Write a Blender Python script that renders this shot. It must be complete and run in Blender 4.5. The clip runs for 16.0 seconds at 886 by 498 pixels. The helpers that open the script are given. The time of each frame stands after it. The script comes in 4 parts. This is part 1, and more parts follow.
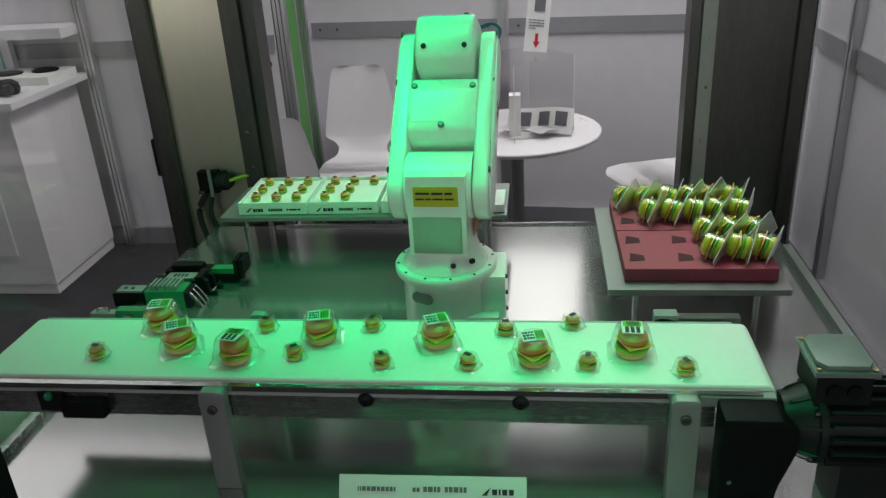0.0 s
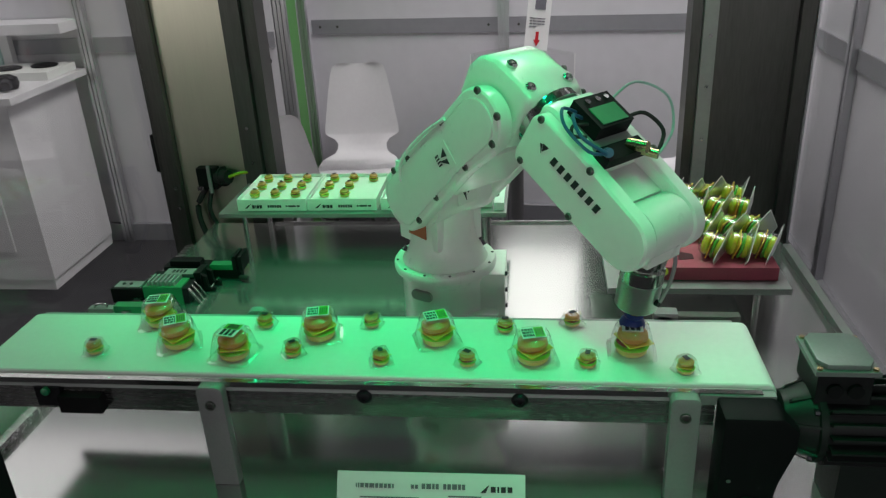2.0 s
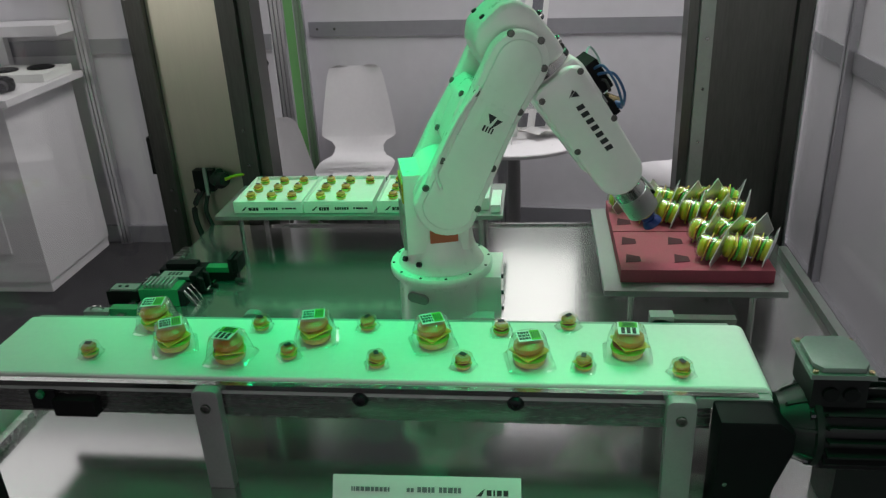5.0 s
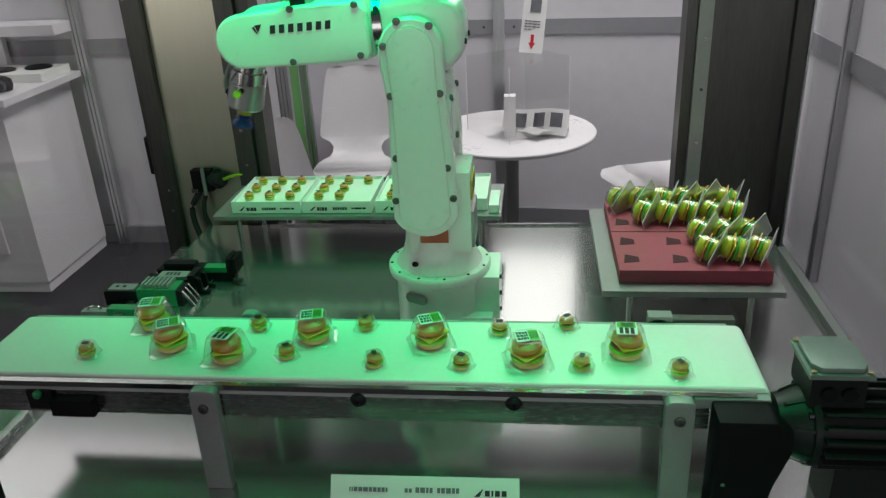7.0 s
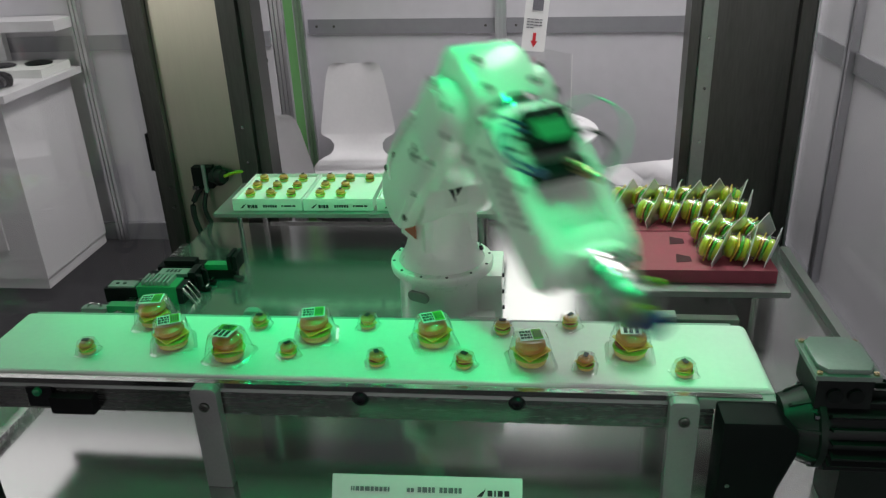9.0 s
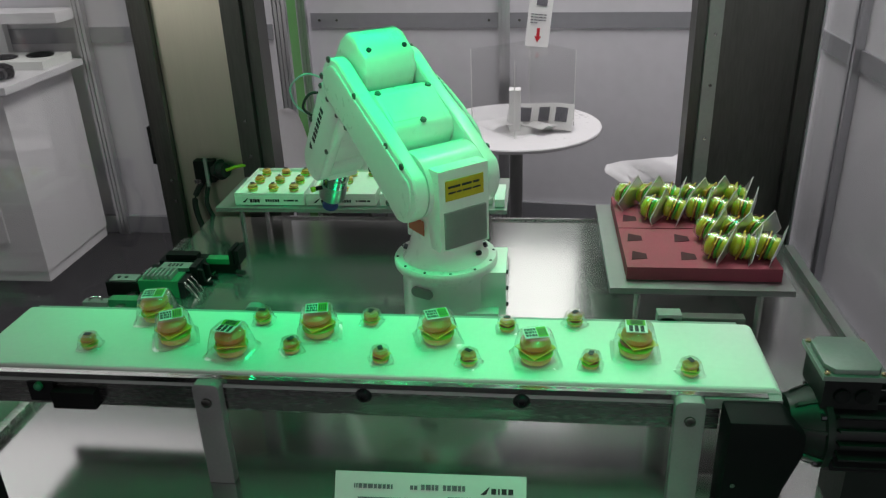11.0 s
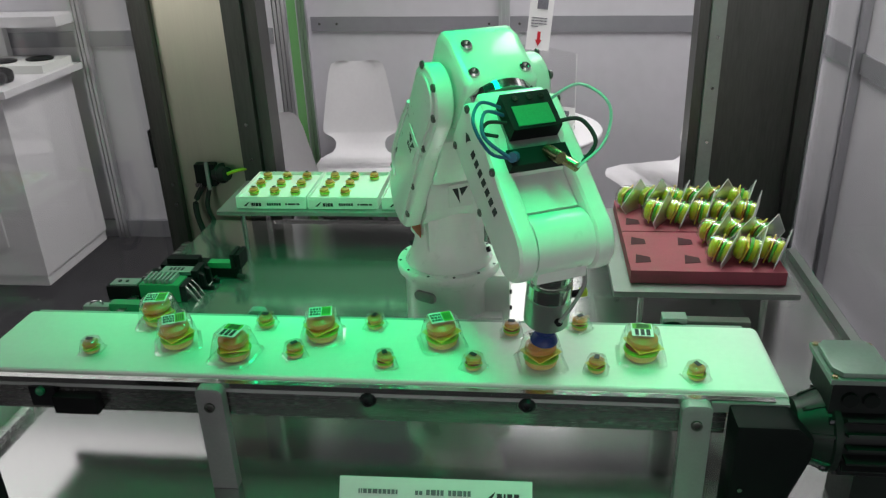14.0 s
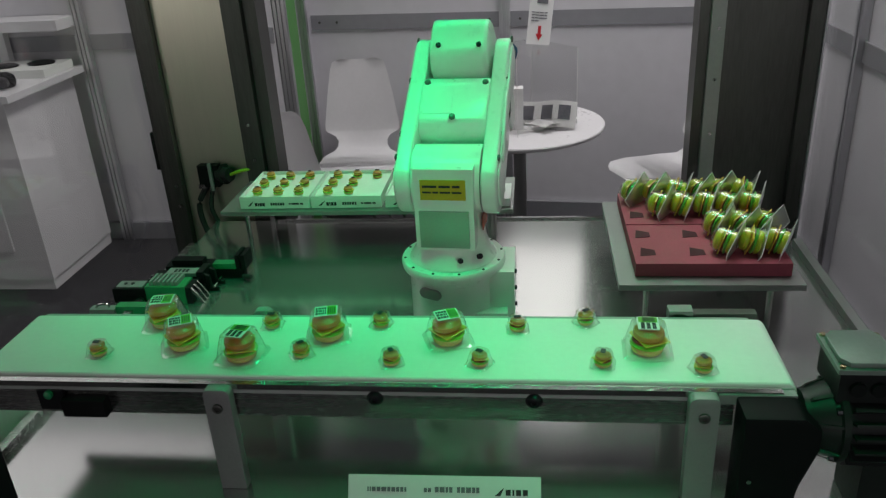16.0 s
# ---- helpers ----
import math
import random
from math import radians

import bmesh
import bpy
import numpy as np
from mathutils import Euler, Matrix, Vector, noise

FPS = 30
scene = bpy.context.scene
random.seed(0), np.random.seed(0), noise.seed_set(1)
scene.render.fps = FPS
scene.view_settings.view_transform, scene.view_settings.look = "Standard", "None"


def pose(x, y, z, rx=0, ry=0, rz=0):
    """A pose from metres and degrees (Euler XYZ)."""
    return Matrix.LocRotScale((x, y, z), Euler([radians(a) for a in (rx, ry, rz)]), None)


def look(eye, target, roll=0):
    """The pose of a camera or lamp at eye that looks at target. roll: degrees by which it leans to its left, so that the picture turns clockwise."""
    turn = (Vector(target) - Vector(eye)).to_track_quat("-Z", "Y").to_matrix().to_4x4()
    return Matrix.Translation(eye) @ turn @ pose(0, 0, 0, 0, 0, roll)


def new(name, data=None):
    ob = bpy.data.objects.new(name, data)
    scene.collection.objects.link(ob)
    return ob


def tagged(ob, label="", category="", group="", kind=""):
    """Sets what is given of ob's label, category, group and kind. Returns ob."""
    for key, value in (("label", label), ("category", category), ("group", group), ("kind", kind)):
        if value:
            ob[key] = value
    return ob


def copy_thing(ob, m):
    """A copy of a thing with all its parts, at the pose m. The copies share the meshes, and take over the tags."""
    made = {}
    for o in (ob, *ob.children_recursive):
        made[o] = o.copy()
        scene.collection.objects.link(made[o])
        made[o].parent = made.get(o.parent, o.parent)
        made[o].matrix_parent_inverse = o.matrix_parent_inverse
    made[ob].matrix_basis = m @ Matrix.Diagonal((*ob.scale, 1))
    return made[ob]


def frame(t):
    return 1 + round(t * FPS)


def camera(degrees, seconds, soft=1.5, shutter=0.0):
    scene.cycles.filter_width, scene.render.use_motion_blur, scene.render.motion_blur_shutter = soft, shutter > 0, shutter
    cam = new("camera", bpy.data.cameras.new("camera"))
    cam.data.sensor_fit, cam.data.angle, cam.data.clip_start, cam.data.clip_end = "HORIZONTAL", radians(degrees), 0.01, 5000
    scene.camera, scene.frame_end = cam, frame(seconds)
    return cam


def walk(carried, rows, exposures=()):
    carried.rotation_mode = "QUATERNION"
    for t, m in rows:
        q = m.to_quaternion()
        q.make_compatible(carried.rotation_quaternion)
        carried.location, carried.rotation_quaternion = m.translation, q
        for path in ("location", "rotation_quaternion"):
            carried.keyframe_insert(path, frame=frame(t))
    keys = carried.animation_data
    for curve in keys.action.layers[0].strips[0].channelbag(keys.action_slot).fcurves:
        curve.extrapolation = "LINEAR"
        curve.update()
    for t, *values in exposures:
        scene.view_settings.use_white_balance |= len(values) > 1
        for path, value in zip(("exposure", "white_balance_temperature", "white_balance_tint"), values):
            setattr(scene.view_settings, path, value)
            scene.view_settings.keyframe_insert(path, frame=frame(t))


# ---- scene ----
cam = camera(58.7, 16.0, soft=1.3, shutter=0.5)
PATH = [
    (0, (0.169, -1.122, 1.767), (-0.076, 0.682, 0.938), -3.5),
    (0.5, (0.167, -1.122, 1.765), (-0.076, 0.681, 0.935), -3.3),
    (1, (0.166, -1.123, 1.764), (-0.076, 0.681, 0.933), -3.2),
    (1.5, (0.166, -1.122, 1.762), (-0.075, 0.681, 0.931), -3.2),
    (2, (0.166, -1.12, 1.761), (-0.075, 0.683, 0.93), -3.1),
    (2.5, (0.168, -1.119, 1.763), (-0.074, 0.683, 0.931), -3.1),
    (3, (0.168, -1.12, 1.761), (-0.072, 0.685, 0.932), -3.1),
    (3.5, (0.168, -1.118, 1.762), (-0.072, 0.686, 0.932), -3.1),
    (4, (0.168, -1.119, 1.762), (-0.07, 0.686, 0.933), -3.1),
    (6.5, (0.169, -1.115, 1.761), (-0.062, 0.691, 0.935), -2.9),
    (7, (0.168, -1.116, 1.76), (-0.062, 0.691, 0.934), -2.9),
    (7.5, (0.168, -1.116, 1.76), (-0.061, 0.691, 0.933), -2.8),
    (8, (0.166, -1.114, 1.759), (-0.064, 0.693, 0.932), -2.8),
    (8.5, (0.164, -1.11, 1.757), (-0.066, 0.696, 0.929), -2.7),
    (9, (0.16, -1.109, 1.756), (-0.068, 0.696, 0.927), -2.6),
    (11.5, (0.146, -1.099, 1.753), (-0.08, 0.701, 0.911), -2.1),
    (12, (0.14, -1.099, 1.75), (-0.082, 0.703, 0.909), -2.0),
    (12.5, (0.137, -1.097, 1.75), (-0.083, 0.704, 0.91), -1.9),
    (13, (0.139, -1.095, 1.751), (-0.084, 0.706, 0.911), -2.0),
    (13.5, (0.139, -1.095, 1.751), (-0.085, 0.709, 0.915), -2.1),
    (14, (0.139, -1.095, 1.751), (-0.085, 0.71, 0.919), -2.2),
    (14.5, (0.138, -1.096, 1.75), (-0.088, 0.71, 0.921), -2.4),
    (15, (0.136, -1.096, 1.751), (-0.09, 0.709, 0.92), -2.6),
    (15.5, (0.14, -1.094, 1.752), (-0.093, 0.708, 0.916), -3.1),
    (16, (0.139, -1.094, 1.752), (-0.096, 0.706, 0.912), -3.4),
]
walk(cam, [(t, look(eye, target, roll)) for t, eye, target, roll in PATH],
     [(0, 0.0), (2, 0.06), (4, 0.0), (7, 0.1), (8.5, 0.2), (9.2, 0.15), (11.4, 0.0), (12.4, 0.14), (13.5, 0.33), (14.4, 0.28), (15, 0.0), (15.5, -0.2), (16, -0.3)])

# ---- light ----
world = bpy.data.worlds.new("hall")
scene.world = world
world.use_nodes = True
world.node_tree.nodes["Background"].inputs[0].default_value = (0.92, 0.93, 1.0, 1)
world.node_tree.nodes["Background"].inputs[1].default_value = 0.06


def area(name, eye, target, sx, sy, power, colour, spread=180):
    data = bpy.data.lights.new(name, "AREA")
    data.shape, data.size, data.size_y = "RECTANGLE", sx, sy
    data.energy, data.color, data.spread = power, colour, radians(spread)
    ob = new(name, data)
    ob.matrix_world = look(eye, target)
    return ob


GREEN = (0.0, 1.0, 0.31)
area("led_strip_light", (0.08, 0.05, 2.05), (0.10, 0.07, 0.8), 1.4, 0.05, 2.1, GREEN, 64)
area("led_strip_light", (-0.22, 0.24, 2.05), (-0.48, 0.58, 0.95), 0.8, 0.05, 1.5, GREEN, 66)
area("led_strip_light", (-0.15, 1.05, 2.06), (-0.15, 0.62, 0.8), 1.5, 0.05, 2.6, GREEN, 100)
area("hall_fill_light", (0.4, 1.9, 3.9), (0.3, 1.9, 0), 2.4, 1.2, 92, (1.0, 0.97, 0.97))
# oversized soft source, added to whiten the reflection in the left deck
area("hall_fill_light", (-3.6, 2.5, 3.9), (-3.5, 2.5, 0), 3.0, 3.4, 48, (1.0, 0.97, 0.97))
area("hall_fill_light", (0.5, -3.2, 1.5), (0.1, 0.6, 1.2), 3.0, 1.2, 16, (1.0, 0.97, 0.98))
# added source behind on the left, gives the column panel brightness to reflect
area("hall_fill_light", (-3.3, -3.4, 1.5), (-1.0, 1.2, 1.2), 1.6, 1.0, 11, (1.0, 0.96, 0.90))


# ---- materials ----
def material(name, colour, rough=0.5, metal=0.0, vary=0.12, scale=12.0, bump=0.0, bump_scale=200.0, coat=0.0, stretch=(1, 1, 1),
             trans=0.0, ior=1.45, alpha=1.0, emit=0.0, sss=0.0, rough_vary=0.15, spec=0.5):
    m = bpy.data.materials.new(name)
    m.use_nodes = True
    nt = m.node_tree
    b = nt.nodes["Principled BSDF"]
    link = nt.links.new
    co = nt.nodes.new("ShaderNodeTexCoord")
    mp = nt.nodes.new("ShaderNodeMapping")
    mp.inputs["Scale"].default_value = stretch
    link(co.outputs["Object"], mp.inputs[0])
    n1, n2 = nt.nodes.new("ShaderNodeTexNoise"), nt.nodes.new("ShaderNodeTexNoise")
    n1.inputs["Scale"].default_value, n2.inputs["Scale"].default_value = scale, scale * 9
    n1.inputs["Detail"].default_value = n2.inputs["Detail"].default_value = 5
    link(mp.outputs[0], n1.inputs["Vector"])
    link(mp.outputs[0], n2.inputs["Vector"])
    add = nt.nodes.new("ShaderNodeMath")
    add.operation = "ADD"
    link(n1.outputs[0], add.inputs[0])
    link(n2.outputs[0], add.inputs[1])
    rng = nt.nodes.new("ShaderNodeMapRange")
    rng.inputs[1].default_value, rng.inputs[2].default_value = 0.6, 1.4
    link(add.outputs[0], rng.inputs[0])
    mix = nt.nodes.new("ShaderNodeMix")
    mix.data_type = "RGBA"
    mix.inputs[6].default_value = (*[c * (1 - vary) for c in colour], 1)
    mix.inputs[7].default_value = (*[min(1, c * (1 + vary)) for c in colour], 1)
    link(rng.outputs[0], mix.inputs[0])
    link(mix.outputs[2], b.inputs["Base Color"])
    rr = nt.nodes.new("ShaderNodeMapRange")
    rr.inputs[3].default_value, rr.inputs[4].default_value = rough * (1 - rough_vary), min(1, rough * (1 + rough_vary))
    link(rng.outputs[0], rr.inputs[0])
    link(rr.outputs[0], b.inputs["Roughness"])
    b.inputs["Metallic"].default_value = metal
    b.inputs["Specular IOR Level"].default_value = spec
    b.inputs["Coat Weight"].default_value = coat
    b.inputs["Coat Roughness"].default_value = 0.12
    b.inputs["Transmission Weight"].default_value = trans
    b.inputs["IOR"].default_value = ior
    b.inputs["Alpha"].default_value = alpha
    b.inputs["Subsurface Weight"].default_value = sss
    b.inputs["Subsurface Scale"].default_value = 0.01
    if emit:
        b.inputs["Emission Color"].default_value = (*colour, 1)
        b.inputs["Emission Strength"].default_value = emit
    if bump:
        n3 = nt.nodes.new("ShaderNodeTexNoise")
        n3.inputs["Scale"].default_value = bump_scale
        link(mp.outputs[0], n3.inputs["Vector"])
        bp = nt.nodes.new("ShaderNodeBump")
        bp.inputs["Strength"].default_value = bump
        bp.inputs["Distance"].default_value = 0.002
        link(n3.outputs[0], bp.inputs["Height"])
        link(bp.outputs[0], b.inputs["Normal"])
    return m


def clear_plastic(name, tint=(0.97, 0.98, 0.97), gloss=0.36, rough=0.12):
    """Thin clear film: mostly let through, with a sheen that grows at grazing angles."""
    m = bpy.data.materials.new(name)
    m.use_nodes = True
    nt = m.node_tree
    nt.nodes.remove(nt.nodes["Principled BSDF"])
    tr, gl, mx, lw = (nt.nodes.new(k) for k in ("ShaderNodeBsdfTransparent", "ShaderNodeBsdfGlossy", "ShaderNodeMixShader", "ShaderNodeLayerWeight"))
    tr.inputs[0].default_value = (*tint, 1)
    gl.inputs["Roughness"].default_value = rough
    lw.inputs[0].default_value = gloss
    nt.links.new(lw.outputs["Facing"], mx.inputs[0])
    nt.links.new(tr.outputs[0], mx.inputs[1])
    nt.links.new(gl.outputs[0], mx.inputs[2])
    nt.links.new(mx.outputs[0], nt.nodes["Material Output"].inputs[0])
    return m


M_FLOOR = material("dark_carpet", (0.035, 0.034, 0.038), 0.85, vary=0.3, scale=30, bump=0.4, bump_scale=400)
M_WALL = material("white_panel", (0.62, 0.61, 0.64), 0.35, vary=0.05, scale=1.5)
M_BAND = material("grey_rail", (0.30, 0.30, 0.32), 0.4, metal=0.3, vary=0.06, scale=3)
M_ALU = material("aluminium", (0.55, 0.55, 0.57), 0.32, metal=0.9, vary=0.08, scale=20, stretch=(8, 8, 0.3))
M_GREENWALL = material("green_panel", (0.10, 0.30, 0.08), 0.4, vary=0.06, scale=3)
M_STEEL = material("brushed_steel", (0.52, 0.52, 0.51), 0.27, metal=1.0, vary=0.025, rough_vary=0.05, scale=10, stretch=(0.5, 14, 14), bump=0)
M_DECK = material("deck_steel", (0.44, 0.44, 0.435), 0.14, metal=0.82, vary=0.03, rough_vary=0.12, scale=8, stretch=(0.3, 12, 1))
M_SHEET = material("satin_steel_sheet", (0.31, 0.32, 0.31), 0.42, metal=0.75, vary=0.04, rough_vary=0.05, scale=6)
M_DARKSTEEL = material("dark_steel", (0.10, 0.10, 0.093), 0.38, metal=0.85, vary=0.2, scale=5, stretch=(4, 4, 0.4))
M_PANELSTEEL = material("panel_steel", (0.62, 0.59, 0.48), 0.3, metal=0.9, vary=0.04, rough_vary=0.06, scale=3, stretch=(10, 10, 0.5))
M_BLACK = material("black_plastic", (0.007, 0.007, 0.008), 0.55, spec=0.15, vary=0.25, scale=40)
M_RUBBER = material("black_rubber", (0.02, 0.02, 0.02), 0.7, vary=0.2, scale=60)
M_BELT = material("white_belt", (0.78, 0.80, 0.77), 0.48, vary=0.035, scale=9, bump=0.06, bump_scale=500)
M_BELTEDGE = material("belt_edge", (0.35, 0.37, 0.36), 0.4, vary=0.1, scale=30)
M_ROBOT = material("white_robot_paint", (0.80, 0.81, 0.78), 0.30, vary=0.03, scale=6, coat=0.35)
M_PLATE = material("grey_cover_plate", (0.34, 0.34, 0.33), 0.4, metal=0.2, vary=0.08, scale=12)
M_LABELY = material("yellow_label", (0.55, 0.38, 0.02), 0.4, vary=0.1, scale=50)
M_LABELR = material("red_label", (0.42, 0.10, 0.05), 0.45, vary=0.15, scale=50)
M_INK = material("dark_ink", (0.02, 0.022, 0.025), 0.45, vary=0.1, scale=60)
M_CHROME = material("chrome", (0.62, 0.62, 0.60), 0.16, metal=1.0, vary=0.05, scale=30)
M_TOOLDARK = material("anodised_black", (0.03, 0.03, 0.035), 0.3, metal=0.7, vary=0.15, scale=30)
M_BLUE = material("blue_silicone", (0.012, 0.035, 0.16), 0.4, vary=0.1, scale=30)
M_YELLOWGREEN = material("yellow_bellows", (0.45, 0.42, 0.04), 0.45, vary=0.1, scale=30)
M_GREENPART = material("green_anodised", (0.02, 0.22, 0.10), 0.35, vary=0.12, scale=30)
M_TUBE = material("pale_tube", (0.35, 0.55, 0.50), 0.3, vary=0.05, scale=30)
M_TUBEBLUE = material("blue_tube", (0.03, 0.10, 0.22), 0.35, vary=0.05, scale=30)
M_BRASS = material("nickel_brass", (0.55, 0.45, 0.25), 0.25, metal=1.0, vary=0.1, scale=40)
M_FOAM = material("wine_pink_foam", (0.37, 0.08, 0.115), 0.85, vary=0.12, scale=25, bump=0.35, bump_scale=700)
# foam colour darkened for the shade inside slots
M_FOAMSHADE = material("foam_slot_shade", (0.07, 0.015, 0.025), 0.9, vary=0.15, scale=40)
M_BUN = material("gummy_bun", (0.58, 0.29, 0.06), 0.32, vary=0.14, scale=60, sss=0.25, coat=0.2)
M_BUNY = material("yellow_green_bun", (0.52, 0.64, 0.04), 0.32, vary=0.22, scale=45, sss=0.25, coat=0.2)
M_BUNB = material("gummy_bun_base", (0.72, 0.54, 0.20), 0.35, vary=0.12, scale=60, sss=0.25)
M_PATTY = material("gummy_patty", (0.24, 0.05, 0.015), 0.35, vary=0.2, scale=80)
M_CHEESE = material("gummy_cheese", (0.80, 0.62, 0.08), 0.3, vary=0.08, scale=50, sss=0.2)
M_LETTUCE = material("gummy_lettuce", (0.22, 0.58, 0.04), 0.3, vary=0.15, scale=60, sss=0.2)
M_LETTUCEB = material("bright_green_gummy", (0.09, 0.52, 0.05), 0.3, vary=0.2, scale=60, sss=0.2)
M_CLEAR = clear_plastic("clear_film", gloss=0.24)
M_DOME = clear_plastic("thin_dome_film", gloss=0.2, rough=0.2)
M_SEAL = clear_plastic("milky_seal_film", gloss=0.26, rough=0.5)
M_ACRYL = clear_plastic("clear_acrylic", (0.985, 0.985, 0.985), 0.06)
M_PAPER = material("white_paper", (0.78, 0.78, 0.77), 0.6, vary=0.03, scale=9)
M_LABELG = material("green_print", (0.13, 0.42, 0.04), 0.45, vary=0.1, scale=90)
M_CARD = material("white_card", (0.76, 0.78, 0.74), 0.5, vary=0.04, scale=12)
M_CHAIR = material("white_shell", (0.74, 0.73, 0.74), 0.35, vary=0.03, scale=6)
M_TABLE = material("white_laminate", (0.74, 0.73, 0.74), 0.3, vary=0.03, scale=6)
M_LEGGREY = material("grey_cast_alu", (0.27, 0.27, 0.27), 0.45, metal=0.25, vary=0.08, scale=20)
# terminal box lid is set far paler than the motor body
M_LID = material("mid_grey_lid", (0.20, 0.21, 0.21), 0.4, metal=0.2, vary=0.12, scale=18)
M_MOTOR = material("near_black_motor", (0.014, 0.016, 0.016), 0.42, spec=0.22, metal=0.05, vary=0.15, scale=18)
M_REDPRINT = material("red_print", (0.55, 0.02, 0.03), 0.5, vary=0.05, scale=60)
# for boards added out of view, which the deck mirrors as dark
M_DARKBOARD = material("dark_board", (0.025, 0.025, 0.027), 0.6, vary=0.15, scale=3)
M_GREYPRINT = material("grey_print", (0.16, 0.16, 0.18), 0.5, vary=0.4, scale=120)
M_WIREGREEN = material("yellow_green_wire", (0.40, 0.55, 0.03), 0.4, vary=0.1, scale=40)


M_SCREW = material("dark_screw", (0.16, 0.16, 0.15), 0.35, metal=0.85, vary=0.1, scale=60)
M_TOOLGREY = material("satin_tool_grey", (0.42, 0.42, 0.41), 0.3, metal=0.85, vary=0.05, scale=20)
M_GUARD = material("black_guard", (0.005, 0.005, 0.006), 0.55, spec=0.12, vary=0.2, scale=30)


def pane_glass(name):
    """Flat window glass: clear, with the reflection that glass has."""
    m = bpy.data.materials.new(name)
    m.use_nodes = True
    nt = m.node_tree
    nt.nodes.remove(nt.nodes["Principled BSDF"])
    tr, gl, mx, lw, pw, ad = (nt.nodes.new(k) for k in ("ShaderNodeBsdfTransparent", "ShaderNodeBsdfGlossy", "ShaderNodeMixShader", "ShaderNodeLayerWeight", "ShaderNodeMath", "ShaderNodeMath"))
    tr.inputs[0].default_value = (0.975, 0.98, 0.977, 1)
    gl.inputs["Roughness"].default_value = 0.01
    lw.inputs[0].default_value = 0.5
    pw.operation, ad.operation = "POWER", "MULTIPLY_ADD"
    pw.inputs[1].default_value, ad.inputs[1].default_value, ad.inputs[2].default_value = 4.0, 0.8, 0.035
    nt.links.new(lw.outputs["Facing"], pw.inputs[0])
    nt.links.new(pw.outputs[0], ad.inputs[0])
    nt.links.new(ad.outputs[0], mx.inputs[0])
    nt.links.new(tr.outputs[0], mx.inputs[1])
    nt.links.new(gl.outputs[0], mx.inputs[2])
    nt.links.new(mx.outputs[0], nt.nodes["Material Output"].inputs[0])
    return m


M_GLASS = pane_glass("window_glass")


# ---- mesh tools ----
def finish(bm, name, mat):
    bmesh.ops.recalc_face_normals(bm, faces=bm.faces)
    for f in bm.faces:
        f.smooth = True
    for e in bm.edges:
        if len(e.link_faces) == 2 and e.calc_face_angle(0) > 0.6:
            e.smooth = False
    me = bpy.data.meshes.new(name)
    bm.to_mesh(me)
    bm.free()
    for one in (mat if isinstance(mat, (list, tuple)) else [mat]):
        me.materials.append(one)
    return me


def part(name, bm, mat, parent=None, label="", at=None):
    ob = new(name, finish(bm, name, mat))
    if parent:
        ob.parent = parent
    if at is not None:
        ob.matrix_basis = at
    return tagged(ob, label) if label else ob


def thing(name, label, category, at=None, group="", kind=""):
    ob = new(name)
    ob.empty_display_size = 0.05
    if at is not None:
        ob.matrix_basis = at
    return tagged(ob, label, category, group, kind)


def bev(bm, geom, r, seg=2, limit=0.5):
    if r > 0:
        es = [e for e in {e for f in geom for e in f.edges} if len(e.link_faces) == 2 and e.calc_face_angle(0) > limit]
        bmesh.ops.bevel(bm, geom=es, offset=r, segments=seg, affect="EDGES", profile=0.6)


def box(bm, x0, x1, y0, y1, z0, z1, r=0.0, seg=2):
    vs = [bm.verts.new(p) for p in ((x0, y0, z0), (x1, y0, z0), (x1, y1, z0), (x0, y1, z0), (x0, y0, z1), (x1, y0, z1), (x1, y1, z1), (x0, y1, z1))]
    fs = [bm.faces.new([vs[i] for i in q]) for q in ((3, 2, 1, 0), (4, 5, 6, 7), (0, 1, 5, 4), (1, 2, 6, 5), (2, 3, 7, 6), (3, 0, 4, 7))]
    bev(bm, fs, r, seg)
    return bm


def prism(bm, pts, axis, a, b, r=0.0, seg=2):
    """A flat outline drawn out along an axis from a to b. axis y: outline in (x, z); z: (x, y); x: (y, z)."""
    def place(p, h):
        return {"y": (p[0], h, p[1]), "z": (p[0], p[1], h), "x": (h, p[0], p[1])}[axis]
    lo, hi = [bm.verts.new(place(p, a)) for p in pts], [bm.verts.new(place(p, b)) for p in pts]
    n = len(pts)
    fs = [bm.faces.new(lo), bm.faces.new(hi)] + [bm.faces.new((lo[i], lo[(i + 1) % n], hi[(i + 1) % n], hi[i])) for i in range(n)]
    bmesh.ops.recalc_face_normals(bm, faces=fs)
    bev(bm, fs, r, seg)
    return bm


def rod(bm, p0, p1, r0, r1=None, seg=20, cap=True):
    r1 = r0 if r1 is None else r1
    p0, p1 = Vector(p0), Vector(p1)
    q = (p1 - p0).to_track_quat("Z", "Y")
    rings = []
    for p, r in ((p0, r0), (p1, r1)):
        rings.append([bm.verts.new(p + q @ Vector((r * math.cos(i * math.tau / seg), r * math.sin(i * math.tau / seg), 0))) for i in range(seg)])
    for i in range(seg):
        bm.faces.new((rings[0][i], rings[0][(i + 1) % seg], rings[1][(i + 1) % seg], rings[1][i]))
    if cap:
        bm.faces.new(rings[0][::-1])
        bm.faces.new(rings[1])
    return bm


